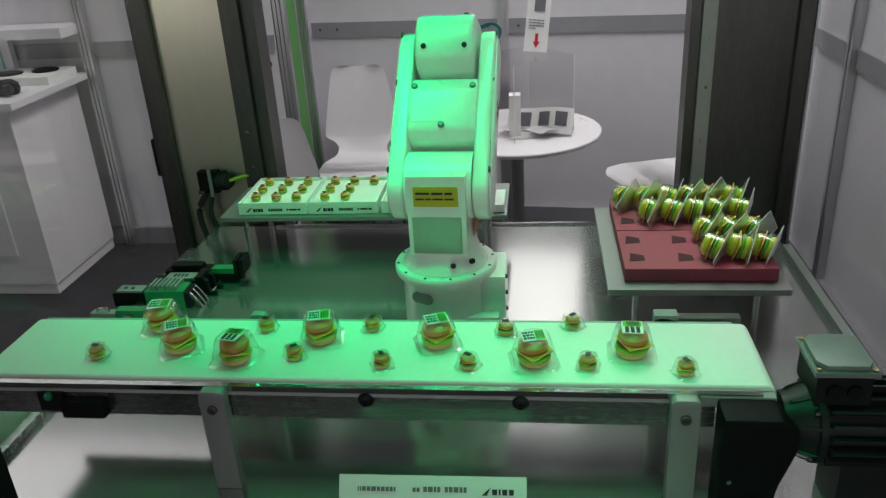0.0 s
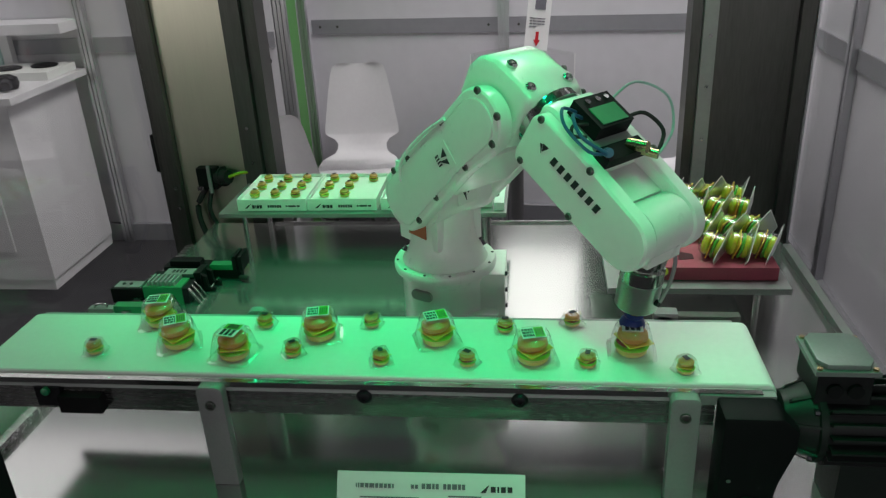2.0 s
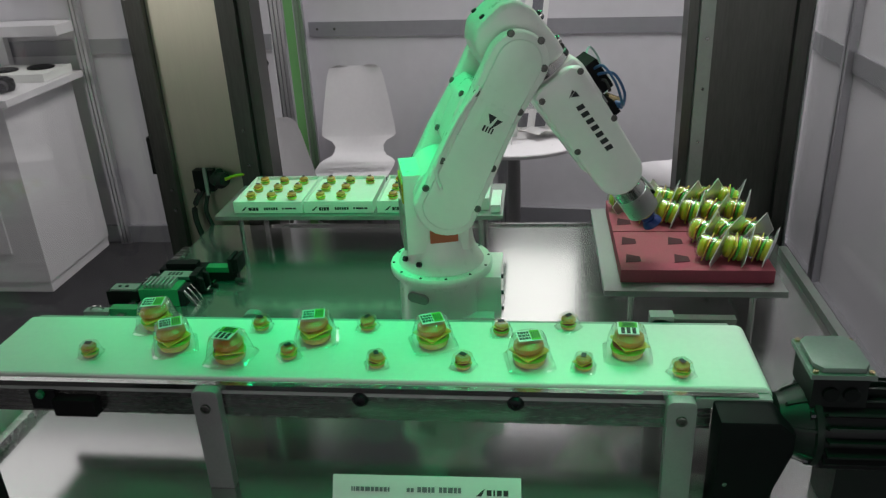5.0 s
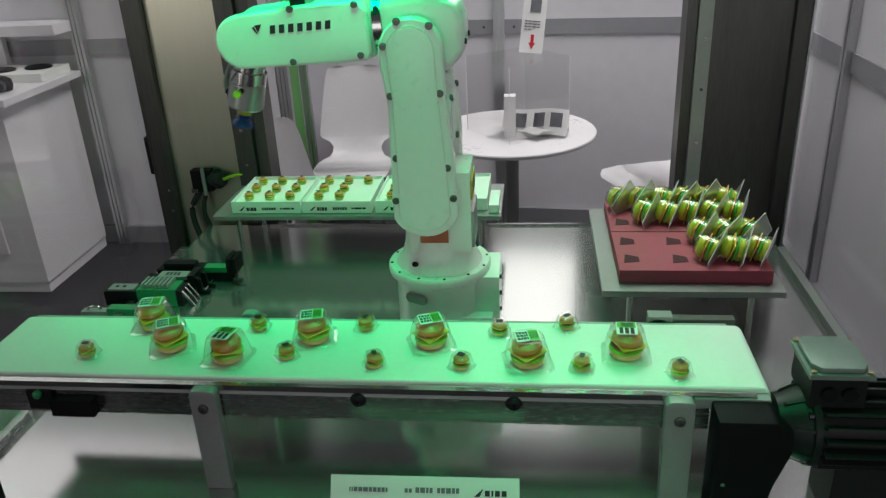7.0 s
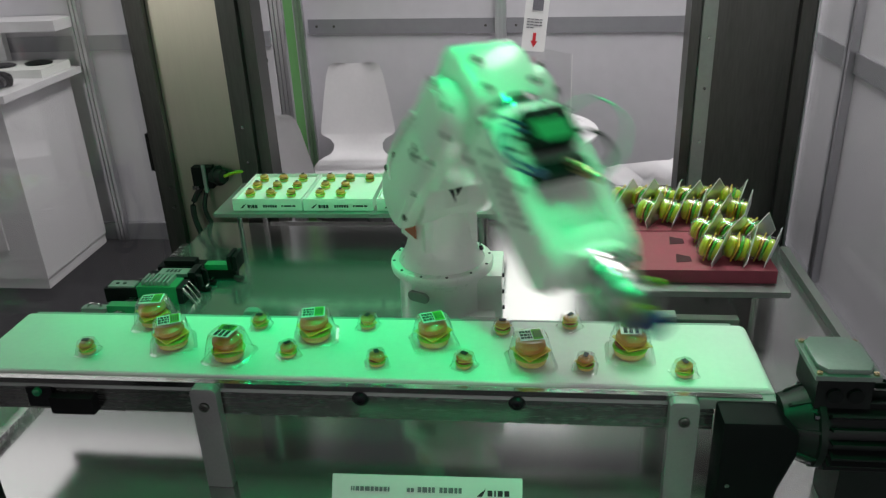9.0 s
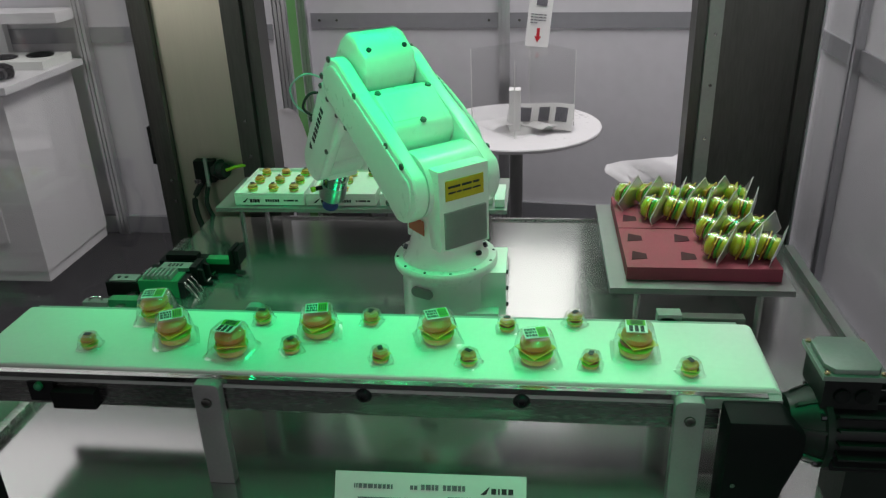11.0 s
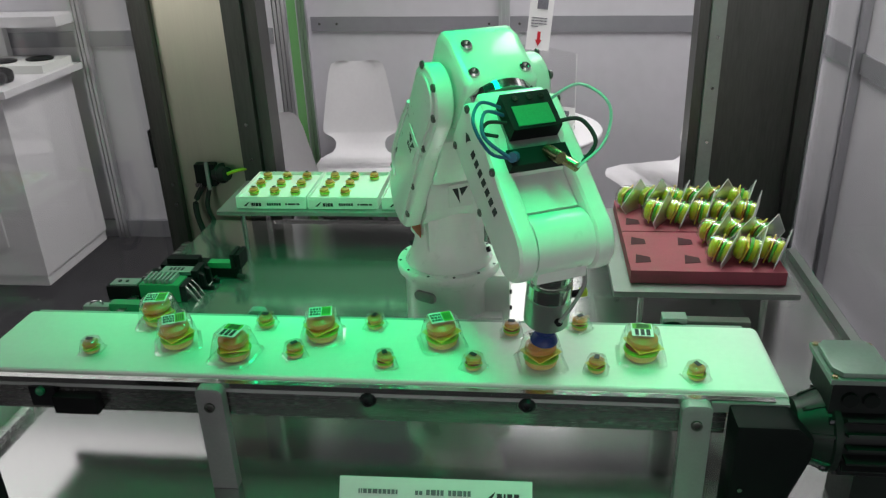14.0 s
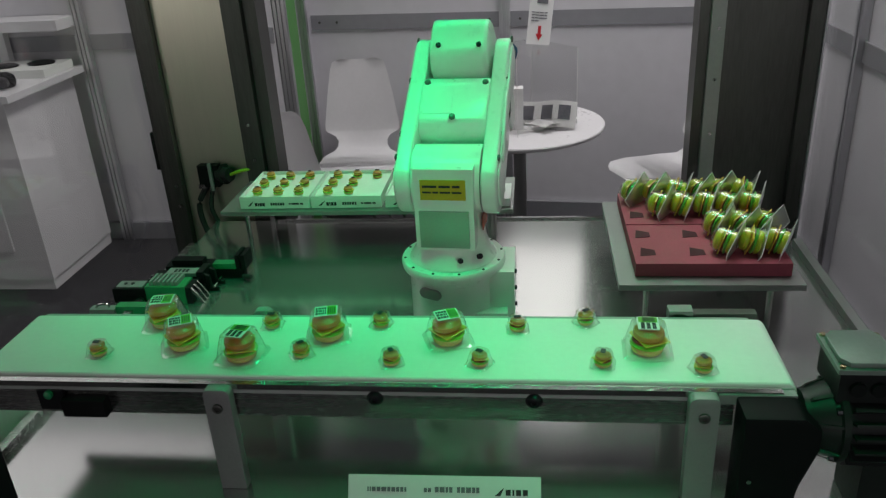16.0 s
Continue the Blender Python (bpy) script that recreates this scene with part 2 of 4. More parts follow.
def lathe(bm, prof, seg=28, m=None, squash=1.0):
    """A turned form: (radius, height) from bottom to top about z."""
    m = m or Matrix()
    rings = [[bm.verts.new(m @ Vector((r * math.cos(i * math.tau / seg), squash * r * math.sin(i * math.tau / seg), h))) for i in range(seg)] for r, h in prof]
    for a, b in zip(rings, rings[1:]):
        for i in range(seg):
            bm.faces.new((a[i], a[(i + 1) % seg], b[(i + 1) % seg], b[i]))
    bm.faces.new(rings[0][::-1])
    bm.faces.new(rings[-1])
    return bm


def pipe(bm, pts, r, seg=8):
    """A round tube along points, smoothed between them."""
    P = [Vector(p) for p in pts]
    line = []
    for i in range(len(P) - 1):
        a, b, c, d = P[max(i - 1, 0)], P[i], P[i + 1], P[min(i + 2, len(P) - 1)]
        for k in range(5):
            u = k / 5
            line.append(0.5 * (2 * b + (c - a) * u + (2 * a - 5 * b + 4 * c - d) * u * u + (3 * b - a - 3 * c + d) * u ** 3))
    line.append(P[-1])
    rings = []
    for i, p in enumerate(line):
        t = (line[min(i + 1, len(line) - 1)] - line[max(i - 1, 0)]).normalized()
        side = t.cross(Vector((0.31, 0.17, 0.93))).normalized()
        up = side.cross(t)
        rings.append([bm.verts.new(p + r * (math.cos(k * math.tau / seg) * side + math.sin(k * math.tau / seg) * up)) for k in range(seg)])
    for a, b in zip(rings, rings[1:]):
        for k in range(seg):
            bm.faces.new((a[k], a[(k + 1) % seg], b[(k + 1) % seg], b[k]))
    bm.faces.new(rings[0][::-1])
    bm.faces.new(rings[-1])
    return bm


def arc(cx, cz, r, a0, a1, n=12):
    return [(cx + r * math.cos(radians(a0 + (a1 - a0) * i / n)), cz + r * math.sin(radians(a0 + (a1 - a0) * i / n))) for i in range(n + 1)]


def B():
    return bmesh.new()


def bars(bm, x, z, widths, h, gap, y0, y1):
    """A row of upright marks that stand for lettering, in the x-z plane."""
    for w in widths:
        box(bm, x, x + w, y0, y1, z, z + h)
        x += w + gap
    return bm


# ---- the booth ----
DECK = 0.78


def setting(name, bm, mat, label="", category=""):
    return tagged(part(name, bm, mat), label, category, kind="structure")


NORTH = pose(-1.13, 3.26, 0, 0, 0, -6.2)


def wall_with_pieces():
    def north(name, bm, mat, label, category):
        return tagged(part(name, bm, mat, None, "", NORTH), label, category, kind="structure")
    setting("floor", box(B(), -6, 6, -4, 6, -0.1, 0), M_FLOOR, "dark grey carpet floor of the booth", "floor")
    north("wall_north", box(B(), 0, 2.62, 0, 0.08, 0, 3.0), M_WALL, "white booth wall with a grey rail", "wall")
    setting("wall_west", box(B(), -5.0, -1.165, 2.85, 2.93, 0, 3.0), M_WALL, "white booth wall beside the counter", "wall")
    setting("wall_return", box(B(), -1.15, -1.112, 2.93, 3.085, 0, 3.0), M_GREENWALL, "green painted wall return", "wall")
    setting("wall_return_end", box(B(), -1.15, -1.114, 3.085, 3.255, 0, 3.0), M_WALL, "white end of the wall return", "wall")
    # two added dark boards above the view, so the deck reflects dark
    north("unseen_dark_board", box(B(), 0.06, 1.05, -0.05, -0.001, 1.42, 2.98, 0.003), M_DARKBOARD, "unseen dark board added to darken deck reflections", "panel")
    north("unseen_dark_board", box(B(), 1.56, 2.54, -0.05, -0.001, 1.42, 2.98, 0.003), M_DARKBOARD, "unseen dark board added to darken deck reflections", "panel")
    setting("wall_east", box(B(), 1.42, 1.50, -1.6, 2.97, 0, 3.0), M_WALL, "white glossy booth side wall", "wall")
    setting("wall_far_west", box(B(), -5.0, -4.92, -4, 2.85, 0, 3.0), M_WALL, "plain white booth wall", "wall")
    setting("wall_south", box(B(), -4.9, 6, -4.1, -4.0, 0, 3.0), M_WALL, "plain pale hall wall", "wall")
    north("trim", box(B(), 0.05, 2.55, -0.012, -0.001, 1.060, 1.138, 0.002), M_BAND, "grey wall rail with screws", "wall rail")
    setting("trim", box(B(), -4.9, -1.17, 2.838, 2.849, 1.067, 1.145, 0.002), M_BAND, "grey wall rail with screws", "wall rail")
    setting("trim", box(B(), 1.408, 1.419, -1.6, 2.94, 1.03, 1.11, 0.002), M_BAND, "grey wall rail on the side wall", "wall rail")
    north("baseboard", box(B(), 0.05, 2.53, -0.03, -0.001, 0, 0.095, 0.003), M_BAND, "grey skirting board", "baseboard")
    setting("baseboard", box(B(), -4.9, -1.17, 2.82, 2.849, 0, 0.10, 0.003), M_BAND, "grey skirting board", "baseboard")
    setting("baseboard", box(B(), 1.39, 1.419, -1.6, 2.92, 0, 0.10, 0.003), M_BAND, "grey skirting board", "baseboard")
    for x, y in ((-1.128, 2.86), (-1.098, 3.11), (-0.018, 3.112), (-2.175, 2.81)):
        bm = B()
        for dx in (-0.021, 0.0, 0.021):
            box(bm, x + dx - 0.008, x + dx + 0.008, y - 0.012, y + 0.012, 0, 3.0, 0.003, 1)
        box(bm, x - 0.028, x + 0.028, y + 0.0, y + 0.03, 0, 3.0)
        tagged(part("wall_post", bm, M_ALU), "ribbed aluminium wall post", "post", group="wall posts", kind="structure")
    for y in (2.195, 0.9, -0.4):
        bm = B()
        for dy in (-0.018, 0.018):
            box(bm, 1.385, 1.405, y + dy - 0.012, y + dy + 0.012, 0, 3.0, 0.003, 1)
        box(bm, 1.40, 1.419, y - 0.028, y + 0.028, 0, 3.0)
        tagged(part("wall_post", bm, M_ALU), "ribbed aluminium wall post", "post", group="wall posts", kind="structure")
    bm = B()
    for x in (0.10, 0.20, 1.04, 1.20, 1.34):
        rod(bm, (x, -0.016, 1.10), (x, -0.012, 1.10), 0.007, seg=10)
    bm.transform(NORTH)
    tagged(part("rail_screws", bm, M_DARKSTEEL), "dark screws in the wall rail", "screws", kind="stuff")
    # a dark ring and stroke printed on the wall, the end of a word
    bm = B()
    lathe(bm, [(0.019, 0), (0.019, 0.003), (0.010, 0.003)], 20, pose(-1.218, 2.847, 0.998, 90))
    box(bm, -1.241, -1.232, 2.843, 2.847, 0.980, 1.038)
    tagged(part("wall_sign", bm, M_INK), "dark printed mark on the white wall", "sign")
    # added glowing panel above the view, makes the white streak in the deck
    bm = box(B(), 1.08, 1.54, -0.06, -0.01, 1.75, 2.60, 0.005)
    bm.transform(NORTH)
    tagged(part("unseen_glow_panel", bm, M_GLOW), "unseen glowing panel added for the deck's white reflection", "light panel")


# emission for the added panel that the deck reflects
M_GLOW = material("glow_panel", (1.0, 0.98, 0.96), 0.5, vary=0.0, emit=1.5)
wall_with_pieces()


def counter():
    c = thing("counter", "white display counter with an overhanging top", "counter")
    part("body", box(B(), -3.4, -2.26, 2.19, 2.78, 0.06, 0.965, 0.004), M_TABLE, c)
    part("plinth", box(B(), -3.4, -2.27, 2.20, 2.78, 0.0, 0.06), M_TABLE, c)
    part("countertop", box(B(), -3.4, -2.19, 2.13, 2.79, 0.968, 1.0, 0.005), M_TABLE, c)
    part("door", box(B(), -3.2, -2.42, 2.178, 2.189, 0.22, 0.94, 0.003), M_TABLE, c)
    s = thing("wall_shelf", "white wall shelf above the counter", "shelf")
    part("board", box(B(), -3.4, -2.19, 2.64, 2.845, 1.20, 1.25, 0.004), M_TABLE, s)
    k = thing("sample_tray", "white tray with two black round dials on the counter", "tray")
    part("tray", box(B(), -2.60, -2.225, 2.50, 2.76, 1.001, 1.04, 0.008), M_CARD, k)
    for x, y in ((-2.49, 2.60), (-2.33, 2.66)):
        part("dial", lathe(B(), [(0.066, 1.041), (0.07, 1.047), (0.054, 1.053), (0.02, 1.053)], 24, Matrix.Translation((x, y, 0)), 0.85), M_BLACK, k)
    g = thing("black_gauge", "small black instrument on the white counter", "instrument")
    part("housing", lathe(B(), [(0.05, 1.001), (0.058, 1.02), (0.055, 1.05), (0.03, 1.066)], 20, Matrix.Translation((-2.33, 2.33, 0))), M_BLACK, g)
    part("lens", rod(B(), (-2.30, 2.29, 1.03), (-2.28, 2.25, 1.03), 0.026, 0.022), M_TOOLDARK, g)
    d = thing("brochure_stand", "white brochure stand with blue edged leaflets", "stand")
    part("back", box(B(), -2.72, -2.58, 2.78, 2.82, 1.001, 1.18, 0.003), M_PAPER, d)
    part("leaflet", box(B(), -2.73, -2.63, 2.765, 2.779, 1.001, 1.16, 0.002), M_TUBE, d)


counter()


def shell_chair(m):
    """A bent shell chair with a waisted back on thin steel legs. Its front looks along -y."""
    c = thing("shell_chair", "white shell chair with waisted back and steel legs", "chair", m, "chairs round the table")
    bm = B()
    rows = []
    prof = [(-0.215, 0.422, 0.14), (-0.21, 0.434, 0.165), (-0.19, 0.447, 0.188), (-0.10, 0.452, 0.203), (0.0, 0.447, 0.207), (0.08, 0.448, 0.204), (0.12, 0.452, 0.186),
            (0.15, 0.463, 0.150), (0.17, 0.48, 0.136), (0.187, 0.505, 0.133), (0.197, 0.53, 0.15), (0.203, 0.55, 0.19), (0.206, 0.562, 0.203), (0.212, 0.60, 0.201),
            (0.235, 0.75, 0.176), (0.25, 0.87, 0.153), (0.257, 0.915, 0.138), (0.259, 0.928, 0.112), (0.26, 0.932, 0.085)]
    for y, z, w in prof:
        rows.append([bm.verts.new((w * u, y - 0.02 * abs(u) ** 2, z + 0.008 * u * u)) for u in (-1, -0.75, -0.5, -0.25, 0, 0.25, 0.5, 0.75, 1)])
    for a, b in zip(rows, rows[1:]):
        for i in range(8):
            bm.faces.new((a[i], a[i + 1], b[i + 1], b[i]))
    bmesh.ops.solidify(bm, geom=bm.faces[:], thickness=0.012)
    part("shell", bm, M_CHAIR, c)
    for sx in (-1, 1):
        for y0, y1 in ((-0.12, -0.21), (0.1, 0.2)):
            part("leg", rod(B(), (sx * 0.12, y0, 0.433), (sx * 0.2, y1, 0.0), 0.009, seg=10), M_DARKSTEEL, c)
    part("under_frame", box(B(), -0.13, 0.13, -0.13, 0.11, 0.422, 0.432, 0.003), M_DARKSTEEL, c)
    return c


first = shell_chair(pose(-0.785, 2.80, 0, 0, 0, 3))
copy_thing(first, pose(-0.805, 2.24, 0, 0, 0, 148))
copy_thing(first, pose(0.768, 2.600, 0, 0, 0, -70))


def round_table():
    t = thing("round_table", "round white table on a grey steel column", "table", pose(0.065, 2.43, 0))
    part("tabletop", lathe(B(), [(0.365, 0.715), (0.382, 0.722), (0.385, 0.735), (0.382, 0.74)], 64), M_TABLE, t)
    part("column", rod(B(), (0, 0, 0.02), (0, 0, 0.715), 0.03), M_LEGGREY, t)
    part("foot", lathe(B(), [(0.22, 0), (0.22, 0.012), (0.05, 0.025)], 40), M_LEGGREY, t)
    a = thing("acrylic_box", "clear acrylic box on the round table", "box")
    a.matrix_basis = pose(0.062, 2.20, 0.742, 0, 0, 38)
    w = 0.33
    for q in ((0, w, 0, 0.004), (0, w, w - 0.004, w), (0, 0.004, 0.0045, w - 0.0045), (w - 0.004, w, 0.0045, w - 0.0045)):
        part("side", box(B(), *q, 0, 0.335), M_ACRYL, a)
    part("lid", box(B(), 0, w, 0, w, 0.336, 0.340), M_ACRYL, a)
    # thin white rods mark the box's upright edges
    for x, y in ((0, 0), (w, 0), (0, w), (w, w)):
        part("edge", rod(B(), (x, y, 0), (x, y, 0.336), 0.0022, seg=6), M_PAPER, a, "opaque white edge rod")
    for x, y, rz, lift in ((0.12, 2.33, 20, 0.0), (0.17, 2.38, -25, 0.012), (0.05, 2.39, 60, 0.02), (0.22, 2.34, 40, 0.026)):
        bm = B()
        rows = [[bm.verts.new((u, v, 0.003 + lift + 0.03 * (0.5 + 0.5 * math.sin(u * 34 + rz)) * abs(u) / 0.1)) for v in (-0.05, 0, 0.05)] for u in (-0.10, -0.06, -0.02, 0.02, 0.06, 0.10)]
        for p, q in zip(rows, rows[1:]):
            for i in range(2):
                bm.faces.new((p[i], p[i + 1], q[i + 1], q[i]))
        bmesh.ops.solidify(bm, geom=bm.faces[:], thickness=0.001)
        s = part("leaflet", bm, M_PAPER, None, "", pose(x, y, 0.742, 0, 0, rz))
        tagged(s, "loose crumpled white printed leaflet on the table", "paper", "leaflets")
    w = thing("printed_strip", "curled white strip with dark printed pictures", "paper", pose(0.17, 2.36, 0.80, 58, 0, -14))
    bm = B()
    rows = [[bm.verts.new((u, v, 0.02 * math.sin(u * 20))) for v in (-0.06, 0.06)] for u in [-0.15 + 0.03 * i for i in range(11)]]
    for p, q in zip(rows, rows[1:]):
        bm.faces.new((p[0], p[1], q[1], q[0]))
    bmesh.ops.solidify(bm, geom=bm.faces[:], thickness=0.001)
    part("sheet", bm, M_PAPER, w)
    for u in (-0.07, 0.02, 0.10):
        bm = B()
        rr = [[bm.verts.new((x, v, 0.0035 + 0.02 * math.sin(x * 20))) for v in (-0.025, 0.04)] for x in (u - 0.026, u - 0.013, u, u + 0.013, u + 0.026)]
        for p, q in zip(rr, rr[1:]):
            bm.faces.new((p[0], p[1], q[1], q[0]))
        bmesh.ops.solidify(bm, geom=bm.faces[:], thickness=0.0015)
        part("picture", bm, M_GREYPRINT, w)
    cup = part("paper_stack", box(B(), 0.035, 0.085, 2.30, 2.36, 0.742, 0.93, 0.004), M_PAPER)
    tagged(cup, "upright stack of white papers on the table", "paper")


round_table()


def hanging_note():
    n = thing("paper_note", "white paper note with a red arrow standing on the acrylic box", "note", pose(0.150, 2.47, 1.0845, -6, 9, 22))
    part("sheet", box(B(), -0.056, 0.056, 0, 0.002, 0, 0.33, 0), M_PAPER, n)
    bm = B()
    prism(bm, [(-0.007, 0.08), (-0.007, 0.045), (-0.016, 0.045), (0, 0.018), (0.016, 0.045), (0.007, 0.045), (0.007, 0.08)], "y", -0.003, -0.001)
    part("arrow", bm, M_REDPRINT, n)
    bm = B()
    for k in range(4):
        bars(bm, -0.042, 0.135 - 0.012 * k, [0.012 + 0.004 * ((k * 3 + j) % 3) for j in range(4 if k < 3 else 2)], 0.004, 0.004, -0.003, -0.001)
    part("lettering", bm, M_GREYPRINT, n)
    part("picture", box(B(), -0.022, 0.028, -0.003, -0.001, 0.175, 0.26), M_GREYPRINT, n)


hanging_note()


# ---- the machine cell ----
def cell():
    c = thing("machine_base", "stainless steel machine base with a bright deck", "machine")
    part("deck", box(B(), -0.91, 0.865, -0.22, 1.215, DECK - 0.03, DECK, 0.004), M_DECK, c, "brushed stainless deck plate")
    part("cabinet", box(B(), -0.89, 0.845, -0.20, 1.19, 0.06, DECK - 0.03), M_STEEL, c)
    part("plinth", box(B(), -0.85, 0.80, -0.16, 1.15, 0, 0.06), M_BLACK, c)
    part("edge_rail", box(B(), -0.915, -0.895, -0.22, 1.0, DECK + 0.0005, DECK + 0.018, 0.003), M_STEEL, c)
    part("edge_rail", box(B(), 0.850, 0.872, -0.22, 1.0, DECK + 0.0005, DECK + 0.022, 0.003), M_SHEET, c)
    # rear lip in chrome draws the light caught along the deck's edge
    part("back_lip", box(B(), -0.70, 0.345, 1.2055, 1.2145, DECK + 0.0005, DECK + 0.007, 0.002), M_CHROME, c, "rear lip in chrome for the line of light")
    # corner columns behind
    l = thing("corner_column", "tall corner column with steel panel and dark posts", "column")
    top = 2.11
    part("post", box(B(), -1.085, -1.051, 1.25, 1.34, 0, top, 0.006), M_DARKSTEEL, l)
    part("inner_strip", box(B(), -1.0485, -1.017, 1.235, 1.30, 0, top, 0.004), M_DARKSTEEL, l, "dark brushed channel strip")
    part("panel", box(B(), -1.0145, -0.786, 1.26, 1.275, 0, top, 0.002), M_PANELSTEEL, l, "pale brushed steel panel")
    part("post", box(B(), -0.784, -0.725, 1.23, 1.30, 0, top, 0.006), M_DARKSTEEL, l)
    part("post", box(B(), -0.722, -0.684, 1.25, 1.34, 0, top, 0.006), M_DARKSTEEL, l)
    part("handle", box(B(), -1.097, -1.0855, 1.25, 1.275, 0.95, 1.075, 0.004), M_BLACK, l, "black door handle")
    for x, z in ((-1.032, 0.90), (-0.752, 0.985), (-0.755, 1.10), (-1.032, 0.83)):
        part("screw", rod(B(), (x, 1.2345 if x < -0.9 else 1.2295, z), (x, 1.225, z), 0.0055, seg=8), M_CHROME, l)
    r = thing("corner_column", "tall corner column with dark glossy panel", "column")
    part("post", box(B(), 0.598, 0.626, 1.25, 1.34, 0, top, 0.005), M_DARKSTEEL, r)
    part("inner_strip", box(B(), 0.629, 0.668, 1.235, 1.31, 0, top, 0.004), M_PLATE, r, "grey channel strip")
    part("panel", box(B(), 0.671, 0.888, 1.25, 1.28, 0, top, 0.002), M_DARKSTEEL, r, "dark smoked panel")
    part("post", box(B(), 0.891, 0.930, 1.23, 1.34, 0, top, 0.006), M_DARKSTEEL, r)
    part("edge_strip", box(B(), 0.932, 0.938, 1.225, 1.25, 0, top, 0.001), M_ALU, r)
    for x, z in ((0.65, 1.345), (0.65, 1.20), (0.65, 1.04)):
        part("screw", rod(B(), (x, 1.2345, z), (x, 1.228, z), 0.0045, seg=8), M_CHROME, r)
    for name, x in (("side_window", -1.062), ("side_window", 0.946)):
        g = thing(name, "clear glass side pane of the cell", "window")
        part("pane", box(B(), x - 0.003, x + 0.003, -0.285, 1.222, 0.051, 2.10), M_GLASS, g)
        part("bottom_rail", box(B(), x - 0.008, x + 0.008, -0.285, 1.222, 0, 0.05, 0.002), M_SHEET, g, "grey steel bottom rail")
    f = thing("door_frame", "black steel door post at the cell's front corner", "post")
    part("post", box(B(), -0.72, -0.602, -0.33, -0.29, 0, 2.11, 0.004), M_BLACK, f)
    # LED rails overhead, on a frame added out of view
    o = thing("top_frame", "unseen top frame with lamp rails and added shading plates", "frame")
    part("beam", box(B(), -1.08, 0.93, 1.26, 1.33, 2.112, 2.165, 0.004), M_DARKSTEEL, o)
    for x in (-1.04, 0.90):
        part("beam", box(B(), x - 0.03, x + 0.03, -0.33, 1.255, 2.112, 2.165, 0.004), M_DARKSTEEL, o)
    # added plates out of view, keep white hall light off belt and robot
    part("shade_roof", box(B(), -1.15, 0.98, -0.36, 0.55, 2.168, 2.178), M_DARKSTEEL, o)
    part("shade_roof", box(B(), -1.15, 0.24, 0.554, 1.32, 2.168, 2.178), M_DARKSTEEL, o)
    part("lamp_rail", box(B(), -0.75, 0.80, 0.03, 0.09, 2.07, 2.10, 0.004), M_ALU, o)
    part("lamp_rail", box(B(), -0.64, 0.20, 0.20, 0.26, 2.08, 2.11, 0.004), M_ALU, o)
    part("lamp_rail", box(B(), -0.92, 0.62, 1.03, 1.09, 2.08, 2.11, 0.004), M_ALU, o)
    for x, y in ((-0.7, 0.06), (0.55, 0.06), (-0.6, 0.23), (0.16, 0.23), (-0.88, 1.06), (0.2, 1.06)):
        part("hanger", rod(B(), (x, y, 2.10), (x, y, 2.1675), 0.006, seg=8), M_ALU, o)
    w = thing("left_side_box", "pale grey open box beside the deck", "box")
    part("side", box(B(), -1.10, -0.955, 0.03, 0.25, 0, DECK + 0.075, 0.004), M_CARD, w)


cell()


def wall_plug():
    p = thing("power_connector", "black heavy connector with a cable on the column", "connector")
    p.matrix_basis = Matrix.Translation((0.169, -1.122, 1.767)) @ Matrix.Scale(1.115, 4) @ Matrix.Translation((-0.169, 1.122, -1.767))
    bm = B()
    box(bm, -0.835, -0.775, 0.985, 1.055, 0.985, 1.05, 0.01)
    part("housing", bm, M_BLACK, p)
    bm = B()
    rod(bm, (-0.775, 1.0, 1.02), (-0.735, 0.98, 1.025), 0.022, 0.02)
    rod(bm, (-0.76, 1.0, 1.02), (-0.755, 0.998, 1.021), 0.03)
    part("plug", bm, M_RUBBER, p)
    part("latch", box(B(), -0.80, -0.79, 0.978, 0.984, 0.975, 1.06, 0.002), M_LEGGREY, p)
    part("latch", box(B(), -0.835, -0.815, 0.975, 0.984, 0.985, 0.997, 0.002), M_CHROME, p)
    part("earth_wire", pipe(B(), [(-0.735, 0.98, 1.025), (-0.70, 0.985, 1.035), (-0.66, 1.0, 1.035), (-0.63, 1.02, 1.02)], 0.005), M_WIREGREEN, p)
    part("cable", pipe(B(), [(-0.82, 1.0, 0.985), (-0.85, 0.99, 0.93), (-0.84, 0.98, 0.86), (-0.80, 0.97, DECK + 0.01), (-0.74, 1.0, DECK + 0.008)], 0.009), M_RUBBER, p)
    part("cable", pipe(B(), [(-0.80, 1.0, 0.985), (-0.81, 0.98, 0.92), (-0.78, 0.98, 0.84), (-0.76, 0.98, DECK + 0.008), (-0.70, 1.02, DECK + 0.008)], 0.007), M_RUBBER, p)


wall_plug()


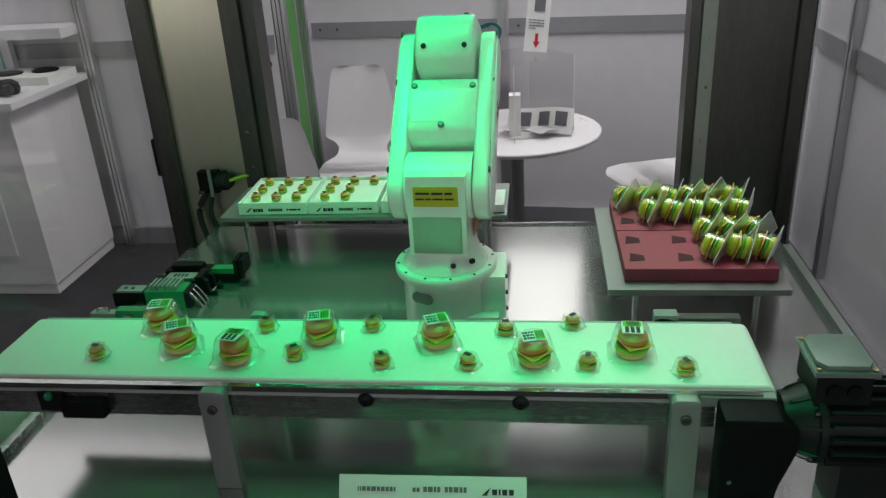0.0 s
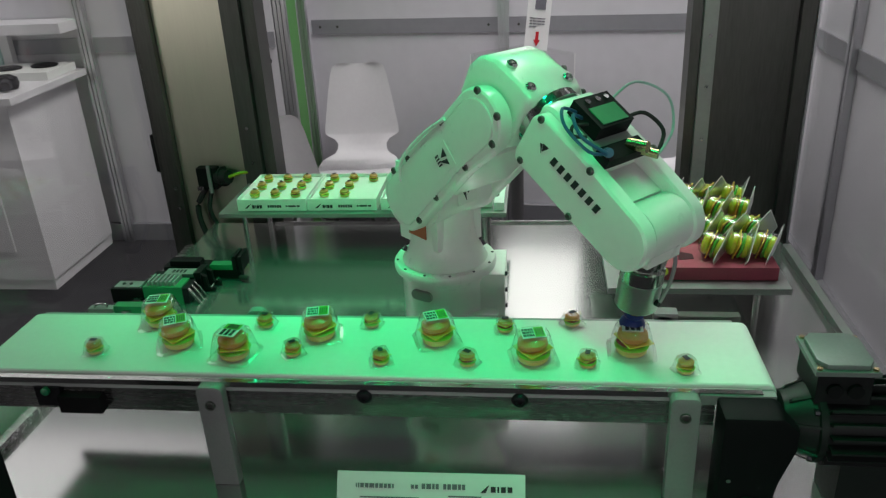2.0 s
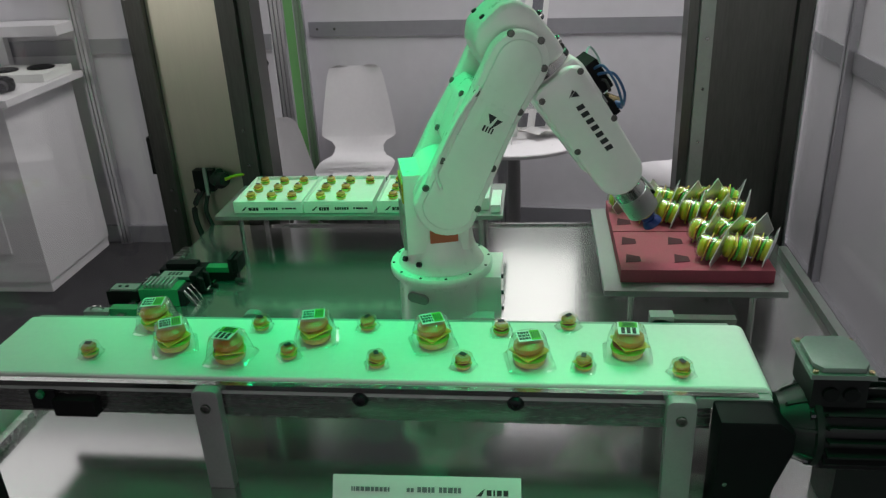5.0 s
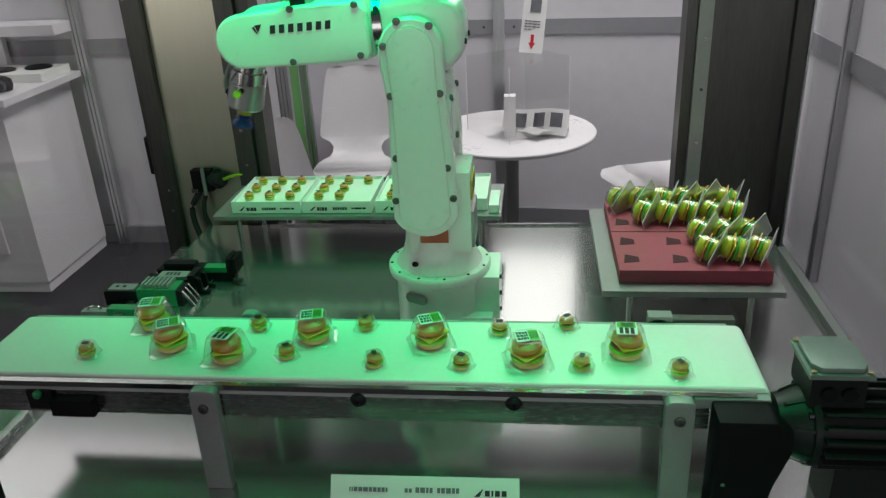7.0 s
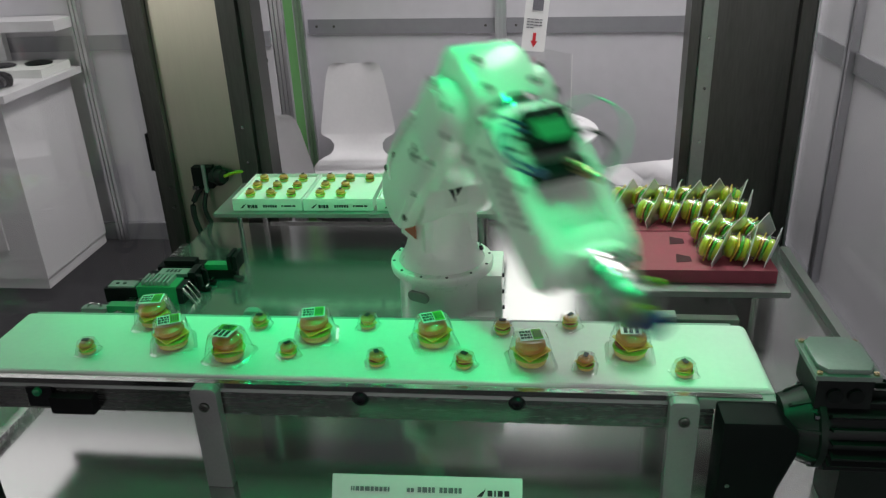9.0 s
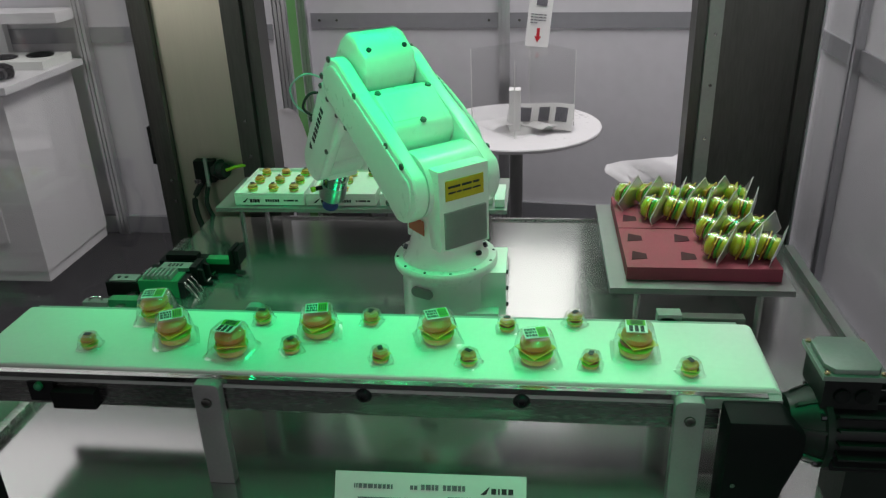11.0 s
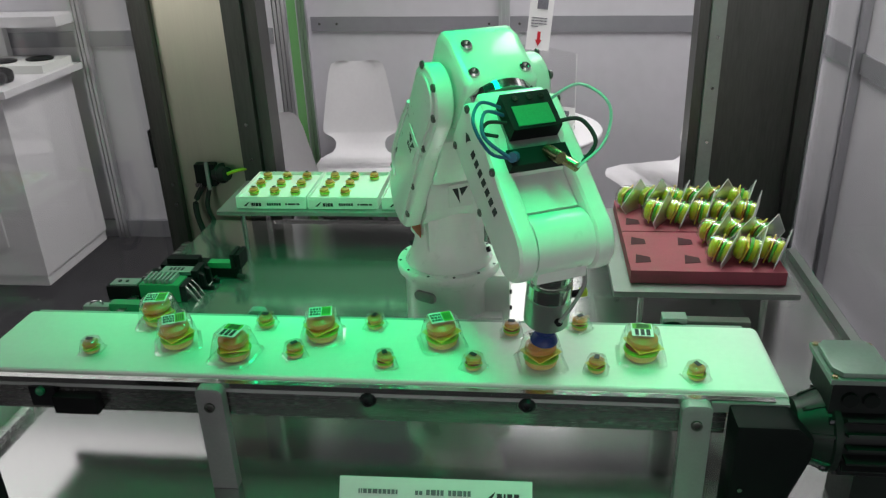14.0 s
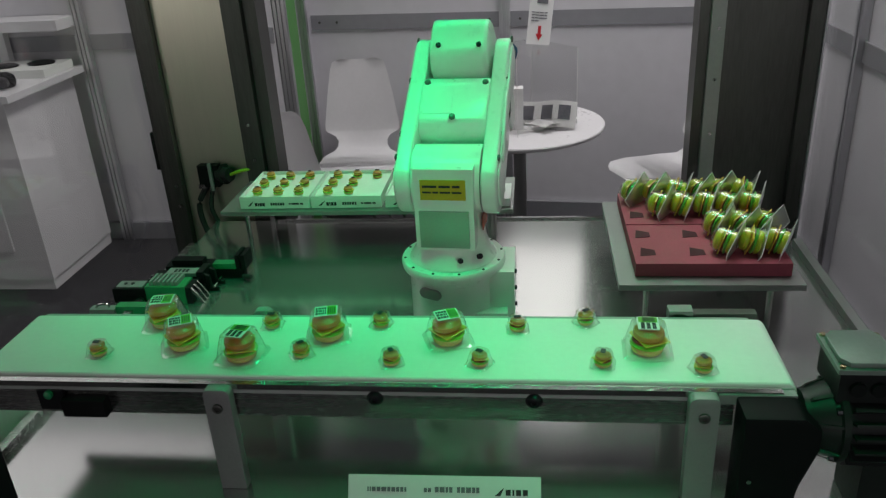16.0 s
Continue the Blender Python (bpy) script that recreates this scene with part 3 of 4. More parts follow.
# ---- conveyor ----
def conveyor():
    c = thing("conveyor", "short belt conveyor with white belt and steel beam", "conveyor")
    x0, x1, w = -0.86, 0.547, 0.212
    bm = B()
    prism(bm, arc(x0, 0.981, 0.019, 90, 270) + arc(x1 - 0.012, 0.981, 0.019, -90, 90), "y", 0.004, w - 0.004, 0.002, 1)
    part("belt", bm, M_BELT, c, "white rubber belt with rounded ends")
    part("side_beam", box(B(), x0 - 0.005, 0.455, -0.008, 0.003, 0.925, 0.990, 0.002), M_STEEL, c, "brushed steel side beam")
    part("side_beam", box(B(), x0 - 0.005, x1 - 0.01, w - 0.003, w + 0.008, 0.925, 0.990, 0.002), M_STEEL, c, "brushed steel side beam")
    part("edge_rail", box(B(), x0, x1 - 0.02, -0.014, 0.002, 0.984, 0.994, 0.003), M_CHROME, c, "bright rounded edge rail")
    part("edge_rail", box(B(), x0, x1 - 0.02, w - 0.002, w + 0.012, 0.984, 0.994, 0.003), M_BELTEDGE, c)
    part("slot_rail", box(B(), x0, x1 - 0.02, -0.011, -0.008, 0.974, 0.981, 0.001), M_BELTEDGE, c)
    for x in (-0.4045, 0.404):
        bm = prism(B(), [(x - 0.024, DECK)] + [(x + 0.024, DECK)] + arc(x + 0.012, 0.982, 0.012, 0, 90, 5) + arc(x - 0.012, 0.982, 0.012, 90, 180, 5), "y", -0.034, -0.012, 0.003)
        g = part("leg", bm, M_LEGGREY, c, "grey cast leg plate")
        part("bolt", lathe(B(), [(0.009, 0), (0.009, 0.004), (0.006, 0.005), (0.0045, 0.005), (0.0045, 0.002)], 16, pose(x, -0.0345, 0.958, 90)), M_SCREW, g)
        bm = prism(B(), [(x - 0.018, DECK)] + [(x + 0.018, DECK)] + arc(x + 0.006, 0.990, 0.012, 0, 90, 5) + arc(x - 0.006, 0.990, 0.012, 90, 180, 5), "y", w + 0.014, w + 0.034, 0.003)
        part("leg", bm, M_LEGGREY, c, "grey cast leg plate")
    part("tension_bar", box(B(), 0.43, 0.545, w + 0.016, w + 0.036, 0.984, 0.999, 0.003), M_SCREW, c)
    part("tension_block", box(B(), 0.385, 0.4295, w + 0.014, w + 0.04, 0.982, 1.005, 0.008, 3), M_LEGGREY, c)
    for x in (-0.1335, 0.1345):
        part("bolt", lathe(B(), [(0.0145, 0), (0.0145, 0.003), (0.010, 0.009), (0.0055, 0.010), (0.0055, 0.006)], 18, pose(x, -0.0085, 0.968, 90)), M_TOOLDARK, c)
    part("cross_member", box(B(), -0.06, -0.02, 0.006, w - 0.006, 0.92, 0.96), M_STEEL, c)
    # sensor
    s = part("sensor", box(B(), -0.695, -0.615, -0.030, -0.0085, 0.930, 0.964, 0.005), M_BLACK, c, "black sensor with a green lamp")
    part("lamp", lathe(B(), [(0.008, 0), (0.008, 0.01), (0.003, 0.013)], 10, pose(-0.722, -0.012, 0.968, 90)), M_GREENPART, s)
    part("bracket", box(B(), -0.745, -0.696, -0.016, -0.0085, 0.935, 0.975, 0.002), M_TOOLDARK, s)
    # end guard and drive
    g = part("drive_guard", prism(B(), [(0.455, 0.70), (0.455, 0.988), (0.545, 0.988), (0.572, 0.965), (0.572, 0.93), (0.55, 0.86), (0.54, 0.79), (0.54, 0.70)], "y", -0.075, -0.012, 0.006), M_GUARD, c, "black drive guard")
    part("guard_top", box(B(), 0.428, 0.548, -0.0165, 0.0035, 0.972, 0.9905, 0.002), M_LEGGREY, c)
    part("adjuster", box(B(), 0.487, 0.512, -0.0185, -0.0167, 0.981, 0.987), M_INK, c)
    part("adjuster", rod(B(), (0.513, -0.0195, 0.985), (0.534, -0.0195, 0.985), 0.003, seg=8), M_BRASS, c)
    part("guard_screw", rod(B(), (0.47, -0.076, 0.87), (0.47, -0.081, 0.87), 0.004, seg=8), M_CHROME, g)
    part("guard_hub", lathe(B(), [(0.016, 0), (0.016, 0.006), (0.008, 0.01)], 16, pose(0.505, -0.075, 0.82, 90)), M_TOOLDARK, g)


conveyor()


def motor():
    m = thing("drive_motor", "dark grey finned electric motor with terminal box", "motor")
    yc, zc = -0.005, 0.942
    R = Matrix.Translation((0, yc, zc)) @ pose(0, 0, 0, 0, 90, 0)
    c = part("gear_bell", lathe(B(), [(0.036, 0.553), (0.047, 0.557), (0.049, 0.566), (0.060, 0.588), (0.064, 0.602), (0.070, 0.604), (0.070, 0.614)], 32, R), M_MOTOR, m)
    for i in range(8):
        bm = prism(B(), [(0.562, 0.044), (0.568, 0.054), (0.6035, 0.068), (0.6035, 0.05)], "y", -0.0025, 0.0025)
        bm.transform(Matrix.Translation((0, yc, zc)) @ pose(0, 0, 0, 22 + 45 * i, 0, 0))
        part("rib", bm, M_MOTOR, c)
    for i in range(4):
        a = radians(45 + 90 * i)
        y, z = yc + 0.062 * math.cos(a), zc + 0.062 * math.sin(a)
        part("flange_bolt", rod(B(), (0.604, y, z), (0.596, y, z), 0.006, seg=8), M_TOOLDARK, c)
    part("body", rod(B(), (0.6145, yc, zc), (0.80, yc, zc), 0.058, seg=32), M_MOTOR, m)
    for i in range(20):
        bm = B()
        box(bm, 0.620, 0.795, -0.0022, 0.0022, 0.056, 0.074 if i % 5 else 0.077, 0.001, 1)
        bm.transform(Matrix.Translation((0, yc, zc)) @ pose(0, 0, 0, 9 + 18 * i, 0, 0))
        part("fin", bm, M_MOTOR, m)
    part("fan_cover", lathe(B(), [(0.074, 0.80), (0.077, 0.83), (0.066, 0.858)], 32, R), M_MOTOR, m)
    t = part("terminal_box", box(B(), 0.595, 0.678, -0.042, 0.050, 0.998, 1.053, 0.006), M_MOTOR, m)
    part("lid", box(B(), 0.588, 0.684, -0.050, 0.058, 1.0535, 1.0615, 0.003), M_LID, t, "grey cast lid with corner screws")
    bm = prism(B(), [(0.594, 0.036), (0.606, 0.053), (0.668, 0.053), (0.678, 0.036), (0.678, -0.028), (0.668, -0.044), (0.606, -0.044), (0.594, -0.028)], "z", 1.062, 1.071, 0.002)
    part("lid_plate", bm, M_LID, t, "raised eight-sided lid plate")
    for x, y in ((0.595, 0.051), (0.677, 0.051), (0.677, -0.043), (0.595, -0.043)):
        part("screw", rod(B(), (x, y, 1.0615), (x, y, 1.0655), 0.0045, seg=8), M_BRASS, t)
    for x in (0.622, 0.653):
        part("cable_gland", rod(B(), (x, -0.0425, 1.024), (x, -0.049, 1.024), 0.012, seg=14), M_BLACK, t)
    part("foot_plate", box(B(), 0.65, 0.78, -0.05, 0.04, DECK + 0.001, zc - 0.056, 0.004), M_MOTOR, m)


motor()


# ---- burgers ----
def burger_parts(t, s, shell=True, label_kind=0, upright=False):
    """A stacked gummy burger s metres across, with its clear pack and top label."""
    rnd = random.Random(int(s * 1e5) + label_kind)
    k = s / 0.054
    part("bun_base", lathe(B(), [(0.024 * k, 0.001), (0.027 * k, 0.004 * k), (0.0275 * k, 0.009 * k), (0.025 * k, 0.013 * k)], 24), M_BUNY if upright else M_BUNB, t)
    part("lettuce", lathe(B(), [(0.026 * k, 0.013 * k), (0.0305 * k, 0.0155 * k), (0.030 * k, 0.018 * k), (0.026 * k, 0.0205 * k)], 24), M_LETTUCEB if upright else M_LETTUCE, t)
    part("patty", lathe(B(), [(0.025 * k, 0.0205 * k), (0.0272 * k, 0.0225 * k), (0.025 * k, 0.026 * k)], 24), M_PATTY, t)
    bm = box(B(), -0.025 * k, 0.025 * k, -0.025 * k, 0.025 * k, 0.026 * k, 0.0285 * k, 0.001 * k)
    bm.transform(pose(0, 0, 0, 4, -5, 30 + 17 * label_kind))
    part("cheese", bm, M_CHEESE, t)
    bm = lathe(B(), [(0.023 * k, 0.030 * k), (0.027 * k, 0.034 * k), (0.0255 * k, 0.041 * k), (0.018 * k, 0.0465 * k), (0.007 * k, 0.0485 * k)], 24)
    bm.transform(pose(0.001, 0.001, 0, 3, -4, 0))
    part("bun_top", bm, M_BUNY if upright else M_BUN, t)
    if shell:
        q = [(0.042 * k, 0.0008), (0.0425 * k, 0.003 * k), (0.037 * k, 0.005 * k), (0.0345 * k, 0.03 * k), (0.029 * k, 0.050 * k), (0.026 * k, 0.0525 * k)]
        if upright:
            q = [(0.047 * k, 0.0008), (0.0475 * k, 0.002 * k), (0.034 * k, 0.003 * k), (0.032 * k, 0.03 * k), (0.026 * k, 0.048 * k), (0.018 * k, 0.0525 * k)]
        bm = B()
        rings = []
        for r, h in q:
            k2 = 9 if h < 0.0025 * k else 6 if h < 0.006 * k and not upright else 2 if upright else 3.2
            ring = []
            for i in range(28):
                a = i * math.tau / 28
                e = 1 / (abs(math.cos(a)) ** k2 + abs(math.sin(a)) ** k2) ** (1 / k2)
                ring.append(bm.verts.new((r * e * math.cos(a), r * e * math.sin(a), h)))
            rings.append(ring)
        for a, b in zip(rings, rings[1:]):
            for i in range(28):
                bm.faces.new((a[i], a[(i + 1) % 28], b[(i + 1) % 28], b[i]))
        bm.faces.new(rings[-1])
        part("clear_pack", bm, M_DOME if upright else M_CLEAR, t, "clear plastic pack")
    if upright:
        e = 0.046 * k
        part("seal_film", box(B(), -e, e, -e, e, -0.0012, -0.0004), M_SEAL, t, "milky square sealing film")
        # opaque white bars paint the glint along the clear film's edges
        for q in ((-e, e, -e - 0.0012, -e), (-e, e, e, e + 0.0012), (-e - 0.0012, -e, -e, e), (e, e + 0.0012, -e, e)):
            part("edge_glint", box(B(), *q, -0.0014, -0.0002), M_PAPER, t, "white line for the glint on the film edge")
        part("tag", lathe(B(), [(0.011 * k, 0.0530 * k), (0.011 * k, 0.0538 * k), (0.007 * k, 0.0538 * k)], 14, Matrix.Translation((0.006 * k, 0, 0))), M_PAPER, t, "small white round tag")
        return
    z = 0.0535 * k
    h = 0.021 * k
    if s > 0.04:
        part("label", box(B(), -h, h, -0.8 * h, 0.9 * h, z, z + 0.0006), M_PAPER, t, "white label with dark and green print")
        part("label_print", box(B(), 0.1 * h, 0.9 * h, -0.7 * h, 0.8 * h, z + 0.0008, z + 0.0014), M_LABELG, t)
        bm = B()
        for i in range(3):
            x = -0.9 * h
            while x < 0.0:
                w = h * rnd.uniform(0.12, 0.3)
                box(bm, x, min(x + w, 0.02 * h), (-0.55 + 0.45 * i) * h, (-0.25 + 0.45 * i) * h, z + 0.0008, z + 0.0014)
                x += w + 0.06 * h
        for i in range(4):
            box(bm, 0.2 * h + 0.17 * i * h, 0.28 * h + 0.17 * i * h, -0.5 * h, 0.5 * h, z + 0.0016, z + 0.002)
        part("label_lettering", bm, M_INK, t)
    else:
        part("label", box(B(), -0.6 * h, 0.6 * h, -0.4 * h, 0.4 * h, z, z + 0.0006), M_INK, t, "small dark label")


BIG = [(-0.579, 0.176, 10), (-0.509, 0.097, 25), (-0.387, 0.062, 80), (-0.244, 0.134, 12), (-0.02, 0.124, 20), (0.329, 0.098, 88)]
SMALL = [(-0.661, 0.065), (-0.363, 0.17), (-0.279, 0.07), (-0.153, 0.176), (-0.112, 0.048), (0.042, 0.048), (0.104, 0.165), (0.229, 0.19), (0.25, 0.051), (0.412, 0.038)]
TOP = 1.0005
big = thing("packed_burger", "large gummy burger in clear pack on the belt", "sweets", pose(BIG[0][0], BIG[0][1], TOP, 0, 0, BIG[0][2]), "large packed burgers on the belt")
burger_parts(big, 0.054)
for x, y, a in BIG[1:]:
    copy_thing(big, pose(x, y, TOP, 0, 0, a))
PICKED_AT = (0.157, 0.067, 12)
picked = copy_thing(big, pose(PICKED_AT[0], PICKED_AT[1], TOP, 0, 0, PICKED_AT[2]))
tagged(picked, "large gummy burger in clear pack, lifted by the robot")
small = thing("mini_burger", "mini gummy burger in clear pack on the belt", "sweets", pose(SMALL[0][0], SMALL[0][1], TOP), "mini packed burgers on the belt")
burger_parts(small, 0.0275, label_kind=1)
for i, (x, y) in enumerate(SMALL[1:]):
    copy_thing(small, pose(x, y, TOP, 0, 0, 37 * i))


# ---- table of boxes ----
def steel_table(x0, x1, y0, y1, top, label, drop):
    t = thing("steel_table", label, "table")
    part("top", box(B(), x0, x1, y0, y1, top - 0.004, top, 0.001, 1), M_SHEET, t, "bent brushed steel sheet")
    part("front_flange", box(B(), x0, x1, y0, y0 + 0.003, top - drop, top - 0.0045), M_SHEET, t)
    part("side_flange", box(B(), x0, x0 + 0.003, y0 + 0.0035, y1, top - drop, top - 0.0045), M_SHEET, t)
    part("side_flange", box(B(), x1 - 0.003, x1, y0 + 0.0035, y1, top - drop, top - 0.0045), M_SHEET, t)
    for x in (x0 + 0.065, x1 - 0.065):
        for y in (y0 + 0.03, y1 - 0.03):
            part("leg", rod(B(), (x, y, DECK), (x, y, top - 0.005), 0.0075, seg=14), M_CHROME, t)
    return t


steel_table(-0.772, 0.075, 0.945, 1.21, 0.921, "narrow steel shelf table holding boxes of minis", 0.012)
steel_table(0.322, 0.722, 0.492, 0.99, 0.921, "square steel table holding the foam tray", 0.014)


def sample_box(x0, x1, y0, y1, skip=()):
    t = thing("display_box", "white card box holding rows of mini burgers", "box", group="boxes of minis")
    z = 0.9225
    part("base", box(B(), x0, x1, y0, y1, z, z + 0.026, 0.002), M_CARD, t)
    for q in ((x0, x1, y0, y0 + 0.003), (x0, x1, y1 - 0.003, y1), (x0, x0 + 0.003, y0 + 0.0035, y1 - 0.0035), (x1 - 0.003, x1, y0 + 0.0035, y1 - 0.0035)):
        part("rim", box(B(), *q, z + 0.0265, z + 0.036), M_CARD, t)
    w = x1 - x0
    if w > 0.15:
        bm = B()
        prism(bm, [(x0 + 0.022, z + 0.008), (x0 + 0.03, z + 0.008), (x0 + 0.042, z + 0.022), (x0 + 0.034, z + 0.018)], "y", y0 - 0.0015, y0 - 0.0003)
        bars(bm, x0 + 0.045, z + 0.008, (0.007, 0.003, 0.007, 0.007), 0.010, 0.0018, y0 - 0.0015, y0 - 0.0003)
        bars(bm, x0 + 0.092, z + 0.010, (0.005, 0.005, 0.005, 0.005, 0.006, 0.005), 0.008, 0.002, y0 - 0.0015, y0 - 0.0003)
        bars(bm, x0 + 0.147, z + 0.012, (0.005, 0.022, 0.009), 0.005, 0.003, y0 - 0.0015, y0 - 0.0003)
        part("lettering", bm, M_INK, t, "dark printed marks")
    for i in range(3):
        for j in range(3):
            x, y = x0 + w * (0.2 + 0.3 * i), y0 + (y1 - y0) * (0.2 + 0.3 * j)
            if (i, j) in skip or w < 0.15:
                continue
            mini_at.append((x, y, z + 0.0265))


mini_at = []
sample_box(-0.718, -0.510, 0.967, 1.19)
sample_box(-0.505, -0.300, 0.967, 1.19, ((2, 0), (2, 1)))
sample_box(-0.288, -0.082, 0.967, 1.19)
sample_box(-0.072, 0.034, 0.985, 1.205)
x, y, z = mini_at[0]
mini = thing("mini_burger", "mini gummy burger in a white box", "sweets", pose(x, y, z), "mini burgers in boxes")
burger_parts(mini, 0.026, False, 2)
for i, (x, y, z) in enumerate(mini_at[1:]):
    copy_thing(mini, pose(x, y, z, 0, 0, 41 * i))
slip = part("paper_slip", box(B(), 0.04, 0.068, 0.965, 1.09, 0.9225, 0.945, 0.001), M_PAPER)
tagged(slip, "white folded card beside the boxes", "paper")


# ---- foam tray ----
def foam(y0, y1, free):
    """One foam block with slots; free: the slots left empty."""
    t = thing("foam_tray", "wine pink foam tray block with slots for packs", "tray", group="foam blocks")
    x0, x1, z0, z1 = 0.362, 0.701, 0.9225, 0.954
    part("block", box(B(), x0, x1, y0, y1, z0, z1, 0.002), M_FOAM, t)
    for i in range(6):
        for j in range(2):
            if (i, j) in free:
                x, y = x0 + 0.030 + 0.0555 * i, y0 + (y1 - y0) * (0.27 + 0.46 * j)
                # no hole is cut: a flat patch paints the slot's inner shade
                bm = prism(B(), [(x - 0.016, y - 0.020), (x + 0.02, y - 0.014), (x + 0.02, y + 0.012), (x - 0.010, y + 0.026)], "z", z1 + 0.0003, z1 + 0.001)
                part("slot", bm, M_FOAMSHADE, t, "flat dark patch for the shade in a slot")
    return t


foam(0.532, 0.752, {(0, 0), (0, 1), (2, 0), (2, 1)})
foam(0.757, 0.972, {(0, 0)})
STAND = []
for i in range(6):
    STAND.append((0.392 + 0.0555 * i, 0.913))
for i in range(1, 6):
    STAND.append((0.392 + 0.0555 * i, 0.818))
for j in (0, 1):
    for i in range(3, 6):
        STAND.append((0.397 + 0.0555 * i, 0.592 + 0.10 * j))
rnd = random.Random(4)


def standing_pose(x, y):
    return pose(x, y, 0.985, 0, 0, 0) @ pose(0, 0, 0, rnd.uniform(-12, 12), rnd.uniform(-84, -70), rnd.uniform(-46, -20)) @ pose(0, 0, -0.026, 0, 0, 45)


up = thing("standing_burger", "packed gummy burger standing on edge in foam", "sweets", standing_pose(*STAND[0]), "packed burgers in the foam tray")
burger_parts(up, 0.054, upright=True)
for x, y in STAND[1:]:
    copy_thing(up, standing_pose(x, y))


# ---- spare tools on the deck ----
def tool_units():
    a = thing("gripper_unit", "black and green vacuum gripper lying on the deck", "gripper")
    part("body", box(B(), -0.955, -0.862, 0.655, 0.70, DECK + 0.001, DECK + 0.042, 0.005), M_BLACK, a)
    part("block", box(B(), -0.861, -0.752, 0.652, 0.71, DECK + 0.001, DECK + 0.05, 0.004), M_GREENPART, a)
    bm = B()
    for i in range(7):
        box(bm, -0.85 + 0.012 * i, -0.844 + 0.012 * i, 0.66, 0.71, DECK + 0.0502, DECK + 0.062)
    part("rib", bm, M_LEGGREY, a)
    part("cap", box(B(), -0.945, -0.872, 0.660, 0.695, DECK + 0.0425, DECK + 0.047, 0.002), M_LEGGREY, a)
    for x in (-0.925, -0.905):
        part("port", rod(B(), (x, 0.678, DECK + 0.047), (x, 0.678, DECK + 0.049), 0.005, seg=10), M_INK, a)
    part("claw_hub", box(B(), -0.7515, -0.735, 0.654, 0.708, DECK + 0.001, DECK + 0.046, 0.003), M_TOOLDARK, a)
    for i in range(3):
        part("finger", prism(B(), [(-0.7345, DECK + 0.045), (-0.72, DECK + 0.03), (-0.705, DECK + 0.002), (-0.712, DECK + 0.002), (-0.727, DECK + 0.024), (-0.7345, DECK + 0.035)], "y", 0.655 + 0.02 * i, 0.662 + 0.02 * i, 0.001), M_CHROME, a)
    b = thing("gripper_unit", "slim green vacuum ejector lying on the deck", "gripper")
    part("body", box(B(), -0.93, -0.84, 0.585, 0.612, DECK + 0.001, DECK + 0.028, 0.005), M_GREENPART, b)
    part("nozzle", box(B(), -1.0, -0.931, 0.580, 0.604, DECK + 0.006, DECK + 0.022, 0.003), M_LEGGREY, b)
    part("lever", pipe(B(), [(-0.985, 0.59, DECK + 0.022), (-0.975, 0.585, DECK + 0.033), (-0.955, 0.59, DECK + 0.032), (-0.95, 0.592, DECK + 0.022)], 0.003), M_CHROME, b)
    c = thing("gripper_unit", "black finger gripper lying on the deck", "gripper")
    part("body", box(B(), -0.88, -0.745, 0.795, 0.845, DECK + 0.001, DECK + 0.04, 0.004), M_BLACK, c)
    part("rail", box(B(), -0.86, -0.77, 0.80, 0.83, DECK + 0.0405, DECK + 0.056, 0.003), M_BLACK, c)
    part("arm", box(B(), -0.744, -0.655, 0.80, 0.822, DECK + 0.004, DECK + 0.03, 0.003), M_BLACK, c)
    part("cover", box(B(), -0.742, -0.675, 0.798, 0.826, DECK + 0.0305, DECK + 0.046, 0.003), M_GREENPART, c)
    for x in (-0.672, -0.655):
        part("jaw", box(B(), x, x + 0.011, 0.79, 0.85, DECK + 0.032, DECK + 0.075, 0.003), M_BLACK, c)
    part("tip", rod(B(), (-0.655, 0.79, DECK + 0.012), (-0.63, 0.785, DECK + 0.012), 0.007, seg=10), M_RUBBER, c)
    d = thing("gripper_unit", "black gripper with grey top plate and jaws on the deck", "gripper")
    part("body", box(B(), -0.905, -0.775, 0.728, 0.772, DECK + 0.001, DECK + 0.040, 0.005), M_BLACK, d)
    part("top_plate", box(B(), -0.865, -0.775, 0.732, 0.768, DECK + 0.0405, DECK + 0.050, 0.003), M_LEGGREY, d)
    bm = bars(B(), -0.845, DECK + 0.0501, (0.006, 0.006, 0.006, 0.006), 0.0012, 0.005, 0.742, 0.758)
    part("marking", bm, M_INK, d)
    part("guide", box(B(), -0.774, -0.755, 0.722, 0.778, DECK + 0.001, DECK + 0.058, 0.003), M_TOOLDARK, d)
    for y in (0.724, 0.762):
        j = part("jaw", prism(B(), [(-0.754, DECK + 0.052), (-0.740, DECK + 0.045), (-0.738, DECK + 0.014), (-0.718, DECK + 0.012), (-0.718, DECK + 0.002), (-0.754, DECK + 0.002)], "y", y, y + 0.012, 0.002), M_BLACK, d)
        part("jaw_pin", rod(B(), (-0.728, y - 0.003, DECK + 0.016), (-0.728, y + 0.015, DECK + 0.016), 0.004, seg=10), M_CHROME, j)
    part("air_fitting", rod(B(), (-0.906, 0.738, DECK + 0.026), (-0.922, 0.738, DECK + 0.026), 0.005, seg=10), M_CHROME, d)
    part("air_fitting", rod(B(), (-0.906, 0.760, DECK + 0.026), (-0.922, 0.760, DECK + 0.026), 0.005, seg=10), M_CHROME, d)
    for ob, dx in ((a, -0.028), (b, -0.012), (c, -0.016)):
        ob.matrix_basis = Matrix.Translation((dx, 0, 0))


tool_units()


